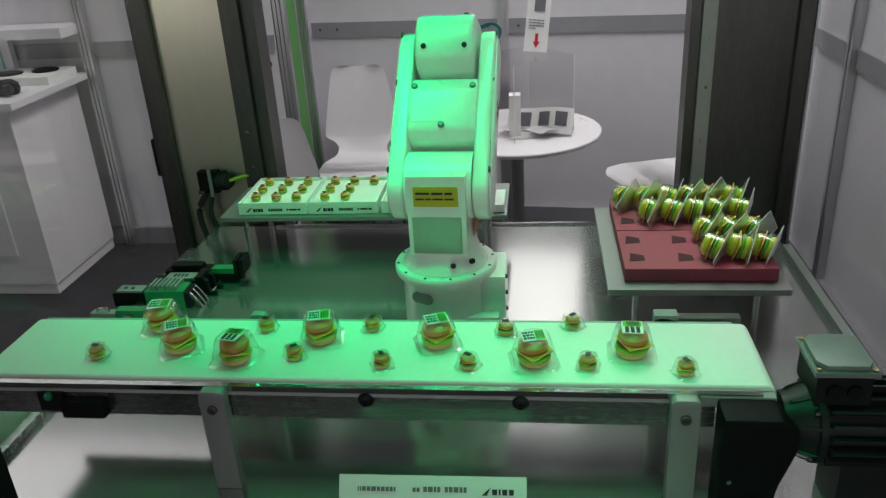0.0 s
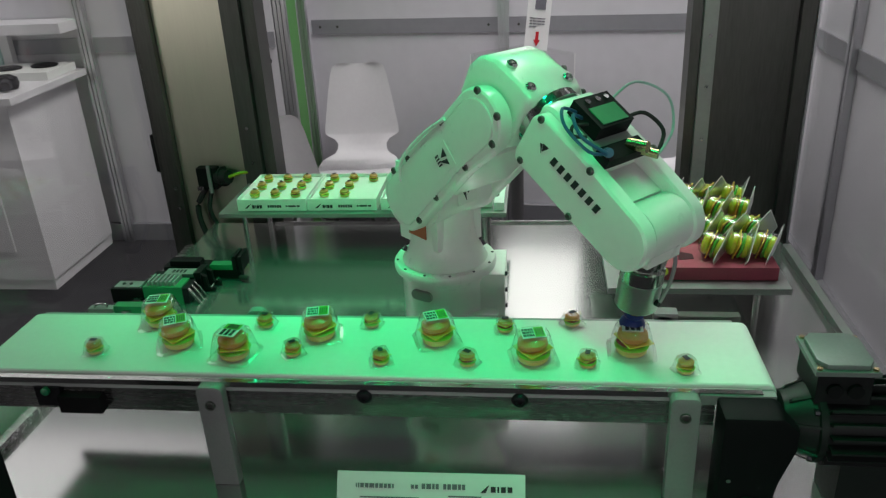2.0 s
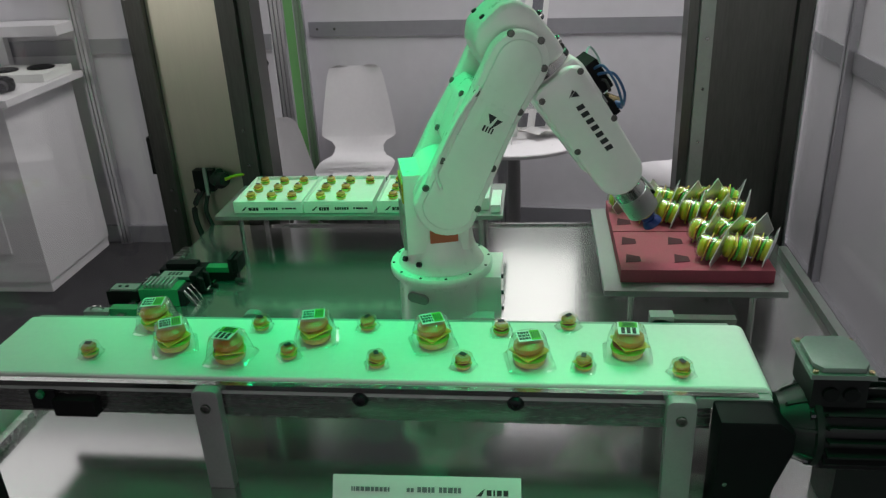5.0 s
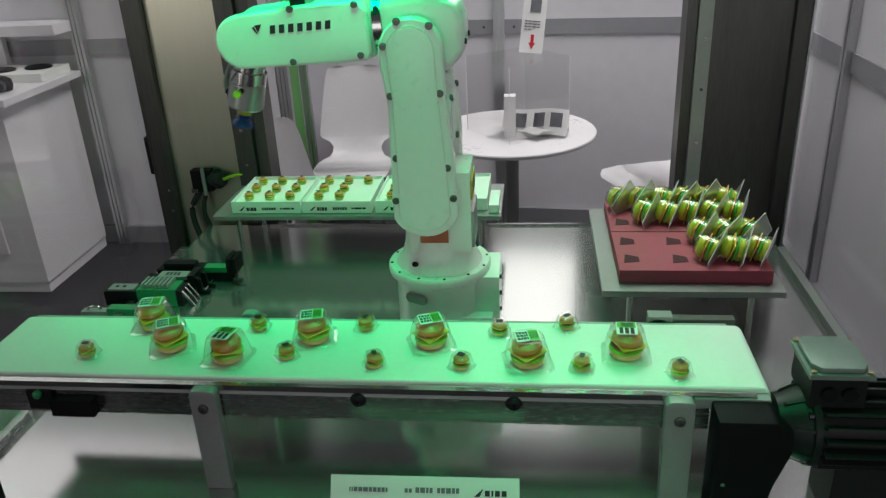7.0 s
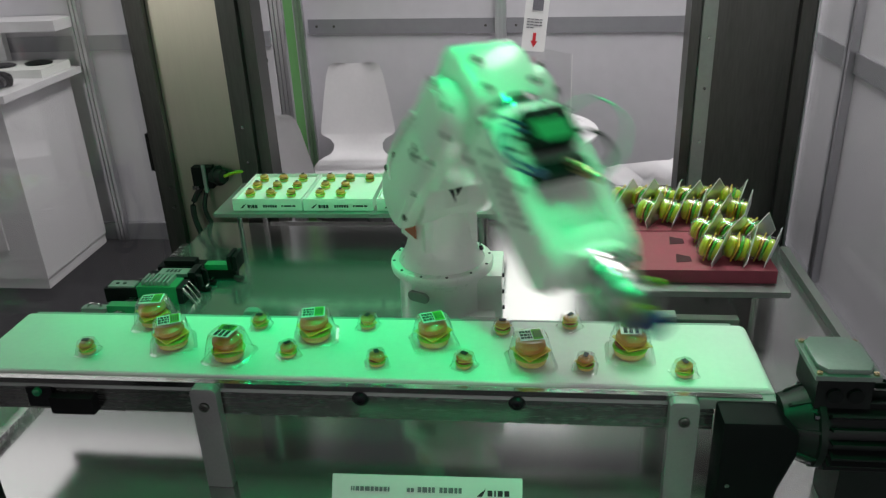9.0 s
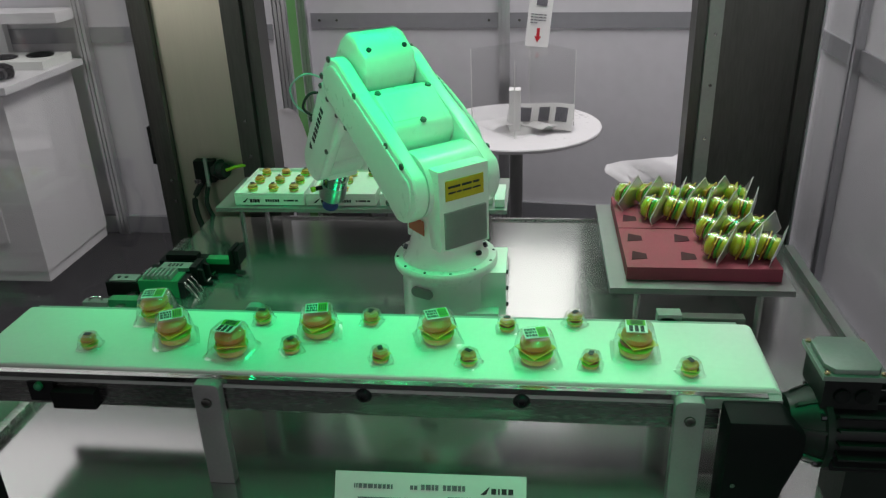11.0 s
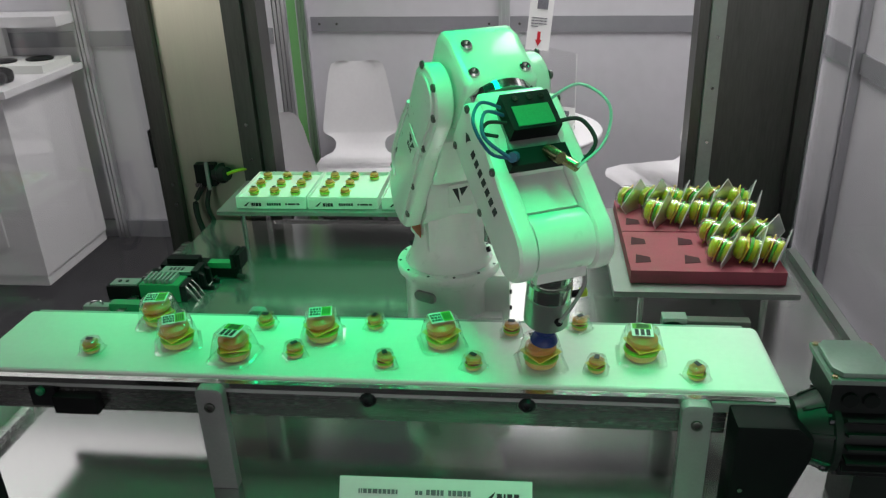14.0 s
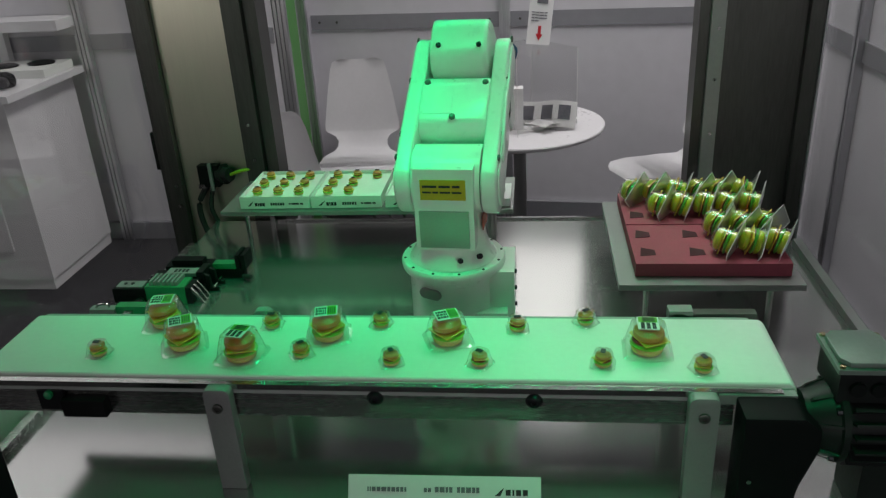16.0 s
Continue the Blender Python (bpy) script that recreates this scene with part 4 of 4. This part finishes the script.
def front_sign():
    s = thing("info_sign", "white printed sign leaning at the conveyor's foot", "sign", pose(-0.011, -0.165, DECK + 0.001, -34, 0, 1))
    part("sheet", box(B(), -0.157, 0.157, 0, 0.004, 0, 0.12, 0.001, 1), M_PAPER, s)
    part("stand", prism(B(), [(0.004, 0.0), (0.03, -0.0), (0.004, 0.07)], "x", -0.05, 0.05), M_CARD, s)
    bm = B()
    bars(bm, -0.125, 0.094, (0.002, 0.002, 0.006, 0.006, 0.008, 0.005, 0.006, 0.005, 0.005, 0.003), 0.007, 0.0018, -0.0015, -0.0003)
    bars(bm, -0.032, 0.094, (0.005, 0.005), 0.0065, 0.0018, -0.0015, -0.0003)
    bars(bm, -0.014, 0.094, (0.006, 0.008, 0.004, 0.005), 0.0085, 0.0018, -0.0015, -0.0003)
    bars(bm, 0.022, 0.094, (0.005, 0.006, 0.008, 0.005, 0.005), 0.0085, 0.0018, -0.0015, -0.0003)
    bars(bm, -0.118, 0.078, (0.10,), 0.002, 0.002, -0.0015, -0.0003)
    bars(bm, 0.03, 0.082, (0.055,), 0.002, 0.002, -0.0015, -0.0003)
    part("lettering", bm, M_GREYPRINT, s)
    bm = B()
    prism(bm, [(0.083, 0.090), (0.092, 0.090), (0.098, 0.103), (0.092, 0.098)], "y", -0.0015, -0.0003)
    bars(bm, 0.1005, 0.091, (0.008, 0.003, 0.008, 0.008), 0.009, 0.0028, -0.0015, -0.0003)
    part("logo", bm, M_INK, s, "bold dark mark")


front_sign()


# ---- robot ----
BASE = Vector((-0.043, 0.475, DECK))
HL, A1, L2, A3, L4 = 0.402, 0.012, 0.308, 0.040, 0.333
robot = thing("robot_arm", "white six-axis industrial robot arm with suction gripper", "robot", Matrix.Translation(BASE))


def screw_cap(parent, x, y, z, side, r=0.0075):
    """A recessed socket screw on a side face."""
    m = pose(x, y, z, -90 * side, 0, 0)
    part("screw", lathe(B(), [(r * 1.25, -0.002), (r * 1.25, 0.0015), (r, 0.003), (r * 0.6, 0.003), (r * 0.5, 0.0005)], 12, m), M_SCREW, parent)


def robot_base():
    b = part("base", lathe(B(), [(0.122, 0.0), (0.122, 0.015), (0.099, 0.022), (0.098, 0.19), (0.104, 0.205)], 48), M_ROBOT, robot)
    part("base_ring", lathe(B(), [(0.104, 0.2055), (0.113, 0.210), (0.1145, 0.216), (0.1145, 0.225), (0.112, 0.229)], 56), M_ROBOT, b)
    for i in range(12):
        a = i * math.tau / 12 + 0.2
        part("ring_screw", rod(B(), (0.107 * math.cos(a), 0.107 * math.sin(a), 0.2285), (0.107 * math.cos(a), 0.107 * math.sin(a), 0.2305), 0.003, seg=8), M_TOOLDARK, b)
    # oval cover on the column
    bm = prism(B(), arc(0.015, 0, 0.0115, -90, 90, 8) + arc(-0.015, 0, 0.0115, 90, 270, 8), "y", -0.004, 0.004, 0.001, 1)
    bm.transform(pose(0, 0, 0.175, 0, 0, -26) @ Matrix.Translation((0, -0.1, 0)))
    part("oval_cover", bm, M_PLATE, b, "dark grey oval cover")
    part("connector_block", box(B(), 0.07, 0.135, -0.055, 0.075, 0.09, 0.21, 0.010, 3), M_ROBOT, b)
    part("connector_plate", box(B(), 0.0, 0.12, -0.085, -0.045, 0.02, 0.125, 0.006), M_ROBOT, b)
    for z in (0.12, 0.16, 0.20):
        part("screw", rod(B(), (0.134, -0.03, z), (0.14, -0.03, z), 0.005, seg=10), M_TOOLDARK, b)


def robot_turret():
    t = part("turret", lathe(B(), [(0.096, 0.230), (0.094, 0.234), (0.081, 0.254), (0.074, 0.278), (0.070, 0.315), (0.068, 0.36), (0.066, 0.375)], 40), M_ROBOT, robot)
    part("shoulder_drum", rod(B(), (A1, -0.072, HL), (A1, 0.072, HL), 0.072, seg=40), M_ROBOT, t)
    part("shoulder_block", box(B(), -0.078, 0.055, -0.062, 0.062, 0.274, HL + 0.05, 0.018, 4), M_ROBOT, t)
    part("back_plate", box(B(), -0.084, -0.0785, -0.052, 0.052, 0.281, 0.362, 0.008, 3), M_TOOLGREY, t, "grey metal cover plate")
    part("warning_label", box(B(), -0.0815, -0.0785, -0.047, 0.047, 0.387, 0.430, 0.0005, 1), M_LABELY, t, "yellow warning label")
    bm = bars(B(), -0.042, 0.402, (0.018, 0.012, 0.022, 0.02), 0.004, 0.003, -0.0825, -0.082)
    bars(bm, -0.042, 0.414, (0.03, 0.024, 0.016), 0.005, 0.004, -0.0825, -0.082)
    bm.transform(pose(0, 0, 0, 0, 0, -90))
    part("label_lettering", bm, M_INK, t)
    for s in (-1, 1):
        bm = B()
        box(bm, -0.03, 0.03, 0.0, 0.0016, 0.30, 0.333, 0.0004, 1)
        bm.transform(pose(0, 0, 0, 0, 0, 0 if s > 0 else 180) @ pose(0, 0.0716, 0, 0, 0, 0))
        part("warning_label", bm, M_LABELR, t, "dull red warning label")
    lab = part("label", box(B(), 0.085, 0.0862, -0.026, 0.026, HL - 0.022, HL + 0.026), M_CARD, t, "white label with a dark emblem")
    bm = prism(B(), [(-0.018, 0.018), (-0.002, -0.016), (-0.006, 0.018)], "x", 0.0864, 0.087)
    prism(bm, [(-0.003, 0.018), (0.002, 0.0), (0.016, 0.02)], "x", 0.0864, 0.087)
    bm.transform(Matrix.Translation((0, 0, HL)))
    part("emblem", bm, M_INK, lab)
    for s, a in ((1, 60), (-1, 130), (1, 200)):
        bm = rod(B(), (0.085, 0, 0.25), (0.092, 0, 0.253), 0.006, seg=10)
        bm.transform(pose(0, 0, 0, 0, 0, a * s))
        part("screw", bm, M_TOOLDARK, t)
    return t


def robot_lower_arm():
    """Two cheeks round the shoulder and the elbow, joined by a web. z runs from the shoulder to the elbow."""
    bm = prism(B(), [(-0.062, 0.105), (-0.068, 0.20), (-0.050, 0.232), (0.045, 0.232), (0.055, 0.20), (0.060, 0.11), (0.035, 0.085), (-0.04, 0.085)], "y", -0.075, 0.075, 0.008)
    a = part("lower_arm", bm, M_ROBOT, robot)
    for s in (-1, 1):
        y0, y1 = (0.0735, 0.108) if s > 0 else (-0.108, -0.0735)
        out = arc(0, 0, 0.074, 205, 335, 12) + [(0.060, 0.10)] + [(0.054, 0.20)] + arc(0, L2, 0.062, -5, 185, 14) + [(-0.060, 0.20), (-0.066, 0.10)]
        c = part("cheek", prism(B(), out, "y", y0, y1, 0.009, 3), M_ROBOT, a)
        y2 = y1 + 0.004 if s > 0 else y0 - 0.004
        inner = arc(0, 0, 0.058, 205, 335, 10) + [(0.046, 0.11), (0.043, 0.22)] + arc(0, L2, 0.046, -5, 185, 12) + [(-0.046, 0.22), (-0.05, 0.11)]
        ya, yb = sorted((y1 if s > 0 else y0, y2))
        part("cheek_cover", prism(B(), inner, "y", ya, yb, 0.0035, 3), M_ROBOT, a)
        ys = y1 if s > 0 else y0
        for x, z in ((-0.06, 0.01), (0.058, 0.01), (-0.053, 0.075), (0.048, 0.10), (-0.050, 0.225), (0.046, 0.225), (-0.04, 0.352), (0.02, 0.364), (0.05, 0.32)):
            screw_cap(c, x, ys, z, s, 0.006)
        if s > 0:
            continue
        bm = box(B(), -0.030, 0.022, 0, 0.0012, 0.155, 0.21)
        bm.transform(pose(0, y2, 0, 0, 0, 0 if s > 0 else 180) if s > 0 else pose(0, y2, 0, 0, 0, 180))
        lab = part("label", bm, M_CARD, a, "white label with a dark emblem")
        bm = B()
        prism(bm, [(-0.022, 0.195), (-0.004, 0.17), (-0.010, 0.195)], "y", 0.0014, 0.002)
        prism(bm, [(-0.006, 0.198), (0.0, 0.18), (0.012, 0.199)], "y", 0.0014, 0.002)
        bars(bm, -0.012, 0.163, (0.003, 0.003, 0.003, 0.004), 0.012, 0.003, 0.0014, 0.002)
        bm.transform(pose(0, y2, 0, 0, 0, 0 if s > 0 else 180))
        part("emblem", bm, M_INK, lab)
    part("web_cover", prism(B(), [(-0.0645, 0.122), (-0.0688, 0.192), (-0.0665, 0.192), (-0.062, 0.122)], "y", 0.004, 0.066), M_ROBOT, a)
    for y, z in ((0.0, 0.112), (-0.064, 0.205), (0.064, 0.205)):
        m = pose(-0.066, y, z, 0, -90, 0)
        part("screw", lathe(B(), [(0.007, -0.002), (0.007, 0.003), (0.004, 0.005)], 12, m), M_SCREW, a)
    part("cable_tube", pipe(B(), [(-0.03, -0.113, 0.02), (-0.06, -0.113, 0.06), (-0.062, -0.111, 0.16), (-0.05, -0.111, 0.24)], 0.004), M_ROBOT, a)
    return a


def robot_forearm():
    """x runs from the elbow to the wrist."""
    bm = prism(B(), [(-0.098, -0.02), (-0.102, 0.04), (-0.088, 0.072), (-0.05, 0.088), (0.02, 0.092), (0.058, 0.09), (0.058, -0.022), (0.03, -0.052), (-0.03, -0.056), (-0.07, -0.048)], "y", -0.066, 0.066, 0.016, 4)
    a = part("forearm", bm, M_ROBOT, robot)
    part("roll_ring", rod(B(), (0.057, 0, A3), (0.074, 0, A3), 0.063, seg=36), M_CHROME, a, "bright steel ring")
    for i in range(4):
        bm = box(B(), 0.0605, 0.0705, -0.009, 0.009, 0.0615, 0.0645, 0.001, 1)
        bm.transform(Matrix.Translation((0, 0, A3)) @ pose(0, 0, 0, 30 + 90 * i, 0, 0))
        part("ring_port", bm, M_TOOLDARK, a)
    bm = prism(B(), [(0.075, A3 - 0.058), (0.075, A3 + 0.06), (0.10, A3 + 0.066), (0.175, A3 + 0.064), (0.22, A3 + 0.04), (0.235, A3 + 0.0), (0.235, A3 - 0.05)], "y", -0.060, 0.060, 0.012, 3)
    part("forearm_body", bm, M_ROBOT, a)
    for s in (-1, 1):
        y0, y1 = (0.048, 0.080) if s > 0 else (-0.080, -0.048)
        out = [(0.085, A3 - 0.057), (0.20, A3 - 0.056)] + arc(L4, A3 - 0.002, 0.052, -90, 90, 14) + [(0.20, A3 + 0.057), (0.095, A3 + 0.058), (0.080, A3 + 0.04), (0.078, A3 - 0.04)]
        c = part("fork_side", prism(B(), out, "y", y0, y1, 0.010, 3), M_ROBOT, a)
        ys = y1 if s > 0 else y0
        for x, z in ((0.10, 0.05), (0.10, -0.045), (0.225, 0.052), (0.235, -0.047)):
            screw_cap(c, x, ys, A3 + z, s, 0.0055)
        bm = B()
        prism(bm, [(0.0, 0.014), (0.010, 0.0), (0.005, 0.016)], "y", 0, 0.0012)
        prism(bm, [(0.006, 0.018), (0.011, 0.004), (0.020, 0.019)], "y", 0, 0.0012)
        for i in range(7):
            x = 0.034 + 0.0182 * i
            prism(bm, [(x, 0.0), (x + 0.0105, 0.0), (x + 0.0130, 0.0155), (x + 0.0025, 0.0155)], "y", 0, 0.0012)
        if s > 0:
            bm.transform(pose(0.305, ys + 0.0002, A3 + 0.010, 0, 0, 180) @ pose(0, -0.0012, 0))
        else:
            bm.transform(pose(0.120, ys - 0.0014, A3 + 0.002))
        part("lettering", bm, M_INK, a, "bold dark printed marks")
    # valve block and sensors on top
    shift = Matrix.Translation((0.028, 0, -0.004))
    v = part("vacuum_valve", box(B(), 0.085, 0.155, -0.04, 0.042, A3 + 0.070, A3 + 0.098, 0.004), M_BLACK, a, "black valve block with green display", shift)
    part("display", box(B(), 0.112, 0.150, -0.030, 0.032, A3 + 0.0985, A3 + 0.100, 0.0005, 1), M_GREENPART, v)
    for y in (-0.02, 0.005, 0.025):
        part("button", rod(B(), (0.098, y, A3 + 0.098), (0.098, y, A3 + 0.102), 0.005, seg=10), M_CHROME, v)
    part("mount", box(B(), 0.08, 0.20, -0.043, 0.043, A3 + 0.058, A3 + 0.0695, 0.002), M_LEGGREY, v)
    f = part("fitting_block", box(B(), 0.175, 0.205, -0.055, 0.045, A3 + 0.058, A3 + 0.078, 0.003), M_BLACK, a, "black fitting block", shift)
    part("fitting", rod(B(), (0.185, 0.010, A3 + 0.078), (0.215, 0.016, A3 + 0.096), 0.010, seg=14), M_BRASS, f)
    part("fitting", rod(B(), (0.20, 0.035, A3 + 0.070), (0.225, 0.045, A3 + 0.080), 0.008, seg=14), M_BRASS, f)
    part("fitting", rod(B(), (0.188, -0.045, A3 + 0.078), (0.196, -0.055, A3 + 0.088), 0.008, seg=14), M_TUBEBLUE, f)
    z = A3 + 0.085
    part("hose", pipe(B(), [(0.10, -0.04, z), (0.095, -0.075, z + 0.012), (0.13, -0.098, z + 0.01), (0.18, -0.085, z), (0.195, -0.055, z)], 0.0028), M_TUBEBLUE, a, "", shift)
    part("hose", pipe(B(), [(0.115, -0.04, z), (0.12, -0.078, z + 0.02), (0.16, -0.092, z + 0.015), (0.195, -0.06, z + 0.003)], 0.003), M_TUBEBLUE, a, "", shift)
    part("cable", pipe(B(), [(0.13, -0.04, z), (0.125, -0.07, z), (0.14, -0.082, z - 0.004), (0.15, -0.06, z - 0.004)], 0.003), M_RUBBER, a, "", shift)
    part("cable", pipe(B(), [(0.14, 0.042, z), (0.15, 0.075, z + 0.012), (0.19, 0.088, z + 0.005), (0.215, 0.06, z - 0.01)], 0.0035), M_RUBBER, a, "", shift)
    part("hose", pipe(B(), [(0.10, 0.042, z + 0.005), (0.10, 0.085, z + 0.035), (0.15, 0.115, z + 0.04), (0.20, 0.095, z + 0.015), (0.225, 0.045, z - 0.005)], 0.0024), M_TUBE, a, "", shift)
    part("wrist_block", box(B(), 0.225, 0.292, -0.047, 0.047, A3 - 0.045, A3 + 0.03, 0.008, 2), M_ROBOT, a)
    for x, y in ((-0.03, -0.04), (0.03, -0.046), (0.03, 0.046)):
        part("screw", lathe(B(), [(0.010, 0.080), (0.010, 0.095), (0.007, 0.098), (0.005, 0.098), (0.005, 0.094)], 14, Matrix.Translation((x, y, 0))), M_CHROME, a)
    for y in (-0.045, 0.045):
        part("screw", lathe(B(), [(0.006, -0.002), (0.006, 0.003), (0.004, 0.004)], 12, pose(-0.1, y, 0.0, 0, -90, 0)), M_TOOLDARK, a)
    return a


def robot_gripper():
    """x runs from the wrist's axis to the suction cup."""
    a = part("gripper", rod(B(), (0, -0.0475, 0), (0, 0.0475, 0), 0.047, seg=36), M_ROBOT, robot, "white wrist with silver suction tool")
    part("wrist_neck", box(B(), 0.0, 0.05, -0.042, 0.042, -0.035, 0.035, 0.010, 3), M_ROBOT, a)
    r = pose(0, 0, 0, 0, 90, 0)
    part("flange", lathe(B(), [(0.036, 0.050), (0.036, 0.062), (0.031, 0.064), (0.031, 0.072), (0.037, 0.074), (0.037, 0.098)], 32, r), M_CHROME, a, "polished tool flange")
    part("vacuum_body", lathe(B(), [(0.035, 0.0985), (0.037, 0.100), (0.0372, 0.150), (0.034, 0.154)], 36, r), M_TOOLGREY, a, "satin silver vacuum body")
    part("bellows", lathe(B(), [(0.012, 0.154), (0.012, 0.158), (0.016, 0.161), (0.013, 0.164), (0.016, 0.167), (0.013, 0.169)], 20, r), M_YELLOWGREEN, a, "yellow bellows")
    part("suction_cup", lathe(B(), [(0.012, 0.169), (0.017, 0.175), (0.014, 0.180), (0.021, 0.187), (0.023, 0.194)], 24, r), M_BLUE, a, "blue silicone suction cup")
    part("fitting", rod(B(), (0.11, 0.037, 0.0), (0.11, 0.058, 0.0), 0.006, seg=10), M_BLACK, a)
    part("fitting_tip", rod(B(), (0.11, 0.0583, 0.0), (0.11, 0.068, 0.0), 0.008, seg=10), M_WIREGREEN, a)
    part("fitting", rod(B(), (0.128, 0.0, 0.034), (0.128, 0.0, 0.044), 0.006, seg=10), M_BLACK, a)
    part("cable", pipe(B(), [(0.03, 0.043, 0.02), (0.07, 0.045, 0.03), (0.10, 0.02, 0.042), (0.125, 0.0, 0.044)], 0.0035), M_LEGGREY, a)
    return a


robot_base()
TURRET, LOWER, FORE, GRIP = robot_turret(), robot_lower_arm(), robot_forearm(), robot_gripper()

# Joint angles in degrees: seconds, swing, lean of the lower arm, rise of the forearm, rise of the tool
JOINTS = [
    (0.0, 87.5, 42.5, -30, -88),
    (0.5, 88, 35, -18, -86),
    (0.7, 90, 24, -6, -84),
    (0.8, 108, 15, -4, -85),
    (0.9, 142, 6, -2, -88),
    (1.0, 172, 5, -5, -90),
    (1.1, 188, 4, -6, -90),
    (1.2, 206, 6, -8, -88),
    (1.3, 234, 14, -18, -90),
    (1.4, 272, 26, -28, -90),
    (1.5, 302, 32, -32, -92),
    (1.6, 312, 43, -36, -95),
    (1.8, 315.5, 49, -31.7, -98),
    (2.5, 315.5, 49, -31.7, -98),
    (2.6, 311, 42, -36, -93),
    (2.7, 298, 34, -31, -90),
    (2.8, 265, 24, -23, -90),
    (2.9, 230, 16, -14, -88),
    (3.0, 206, 13, -9, -87),
    (3.1, 185, 0, -4, -90),
    (3.2, 166, 1, -4, -88),
    (3.3, 134, 8, -2, -85),
    (3.4, 98, 18, -4, -75),
    (3.5, 89.5, 22, -6, -60),
    (3.6, 86, 23, -9, -50),
    (3.7, 70, 24, -12, -40),
    (3.8, 48, 24, -30, -38),
    (3.9, 26, 24.5, -45, -36),
    (4.0, 17.5, 26, -51.3, -35.2),
    (4.4, 14, 28, -55, -50),
    (5.0, 14, 28, -55, -55),
    (5.6, 40, 24, -20, -60),
    (6.2, 87, 24, -10, -75),
    (6.5, 93.3, 23, -6, -80),
    (6.6, 112, 15, -4, -80),
    (6.7, 142, 6, 0, -80),
    (6.8, 166, 1, -2, -78),
    (6.9, 176.5, 2, -2, -78),
    (7.0, 180.5, 2, -3, -75),
    (7.1, 184, 2, -4, -40),
    (7.2, 190, 0, -5, -15),
    (7.3, 198, 4, -9, -8),
    (7.4, 216, 10, -20, -10),
    (7.5, 242, 22, -32, -10),
    (7.6, 280, 35, -45, -8),
    (7.7, 302, 43, -52, -6),
    (7.8, 312, 51, -52, 0),
    (8.0, 315.5, 57, -52, 8),
    (8.3, 316.6, 62.2, -56, 8),
    (8.6, 316.6, 62.2, -56, 8),
    (8.8, 316.5, 56, -54, 0),
    (8.9, 314, 50, -49, -8),
    (9.0, 302, 45, -38, -12),
    (9.1, 264, 24, -34, -14),
    (9.2, 232, 14, -24, -14),
    (9.5, 190, 0, -5, -30),
    (9.9, 145, 25, -30, -60),
    (10.3, 130, 56.5, -53, -62),
    (11.4, 130, 56.5, -53, -62),
    (11.5, 130.5, 51, -48, -58),
    (11.6, 132, 45, -41, -52),
    (11.7, 138, 34, -29, -45),
    (11.8, 152, 14, -10, -25),
    (11.9, 162, 10, -6, -5),
    (12.0, 173, 8, -6, 0),
    (12.1, 191, 9, -11, -10),
    (12.2, 218, 8, -18, -45),
    (12.3, 248, 18, -32, -75),
    (12.4, 279, 24, -38, -91),
    (12.5, 297, 28, -37, -92),
    (12.6, 297, 33, -40, -94),
    (12.7, 295.8, 38.7, -37, -98),
    (13.0, 295.8, 39.5, -37.5, -98),
    (14.1, 295.8, 39.5, -37.5, -98),
    (14.2, 290, 31, -38, -94),
    (14.3, 264, 20, -28, -92),
    (14.4, 236, 14, -17, -94),
    (14.5, 214, 11, -11, -94),
    (14.6, 192, 0, -3, -92),
    (14.7, 166, 1, -2, -90),
    (14.8, 136, 8, 0, -88),
    (14.9, 108, 22, -2, -85),
    (15.0, 91.5, 37, -6, -85),
    (15.2, 90, 46, -25, -87),
    (15.5, 87, 52, -38, -90),
    (16.0, 85.5, 53.5, -40, -90),
]


def joint_rows():
    out = []
    for k in range(161):
        t = k / 10
        i = max(j for j in range(len(JOINTS)) if JOINTS[j][0] <= t + 1e-6)
        a, b = JOINTS[i], JOINTS[min(i + 1, len(JOINTS) - 1)]
        u = 0 if b[0] == a[0] else (t - a[0]) / (b[0] - a[0])
        if b[0] - a[0] > 0.15:
            u = u * u * (3 - 2 * u)
        out.append((t, *[p + (q - p) * u for p, q in zip(a[1:], b[1:])]))
    return out


def arm_poses(s, l, u, w):
    turn = pose(0, 0, 0, 0, 0, s)
    low = turn @ pose(A1, 0, HL, 0, l, 0)
    elbow = low @ Vector((0, 0, L2))
    fore = Matrix.Translation(elbow) @ turn @ pose(0, 0, 0, 0, -u, 0)
    grip = Matrix.Translation(fore @ Vector((L4, 0, A3))) @ turn @ pose(0, 0, 0, 0, -w, 0)
    return turn, low, fore, grip


PICK_T = 14.1


def motions():
    rows = [(r[0], arm_poses(*r[1:])) for r in joint_rows()]
    for i, ob in enumerate((TURRET, LOWER, FORE, GRIP)):
        walk(ob, [(t, m[i]) for t, m in rows])
    rest = pose(PICKED_AT[0], PICKED_AT[1], TOP, 0, 0, PICKED_AT[2])
    home = Matrix.Translation(BASE)
    grabbed = next(home @ m[3] for t, m in rows if abs(t - PICK_T) < 0.01)
    hold = grabbed.inverted() @ rest
    walk(picked, [(0.0, rest), (PICK_T, rest)] + [(t, home @ m[3] @ hold) for t, m in rows if t > PICK_T + 0.01])


motions()
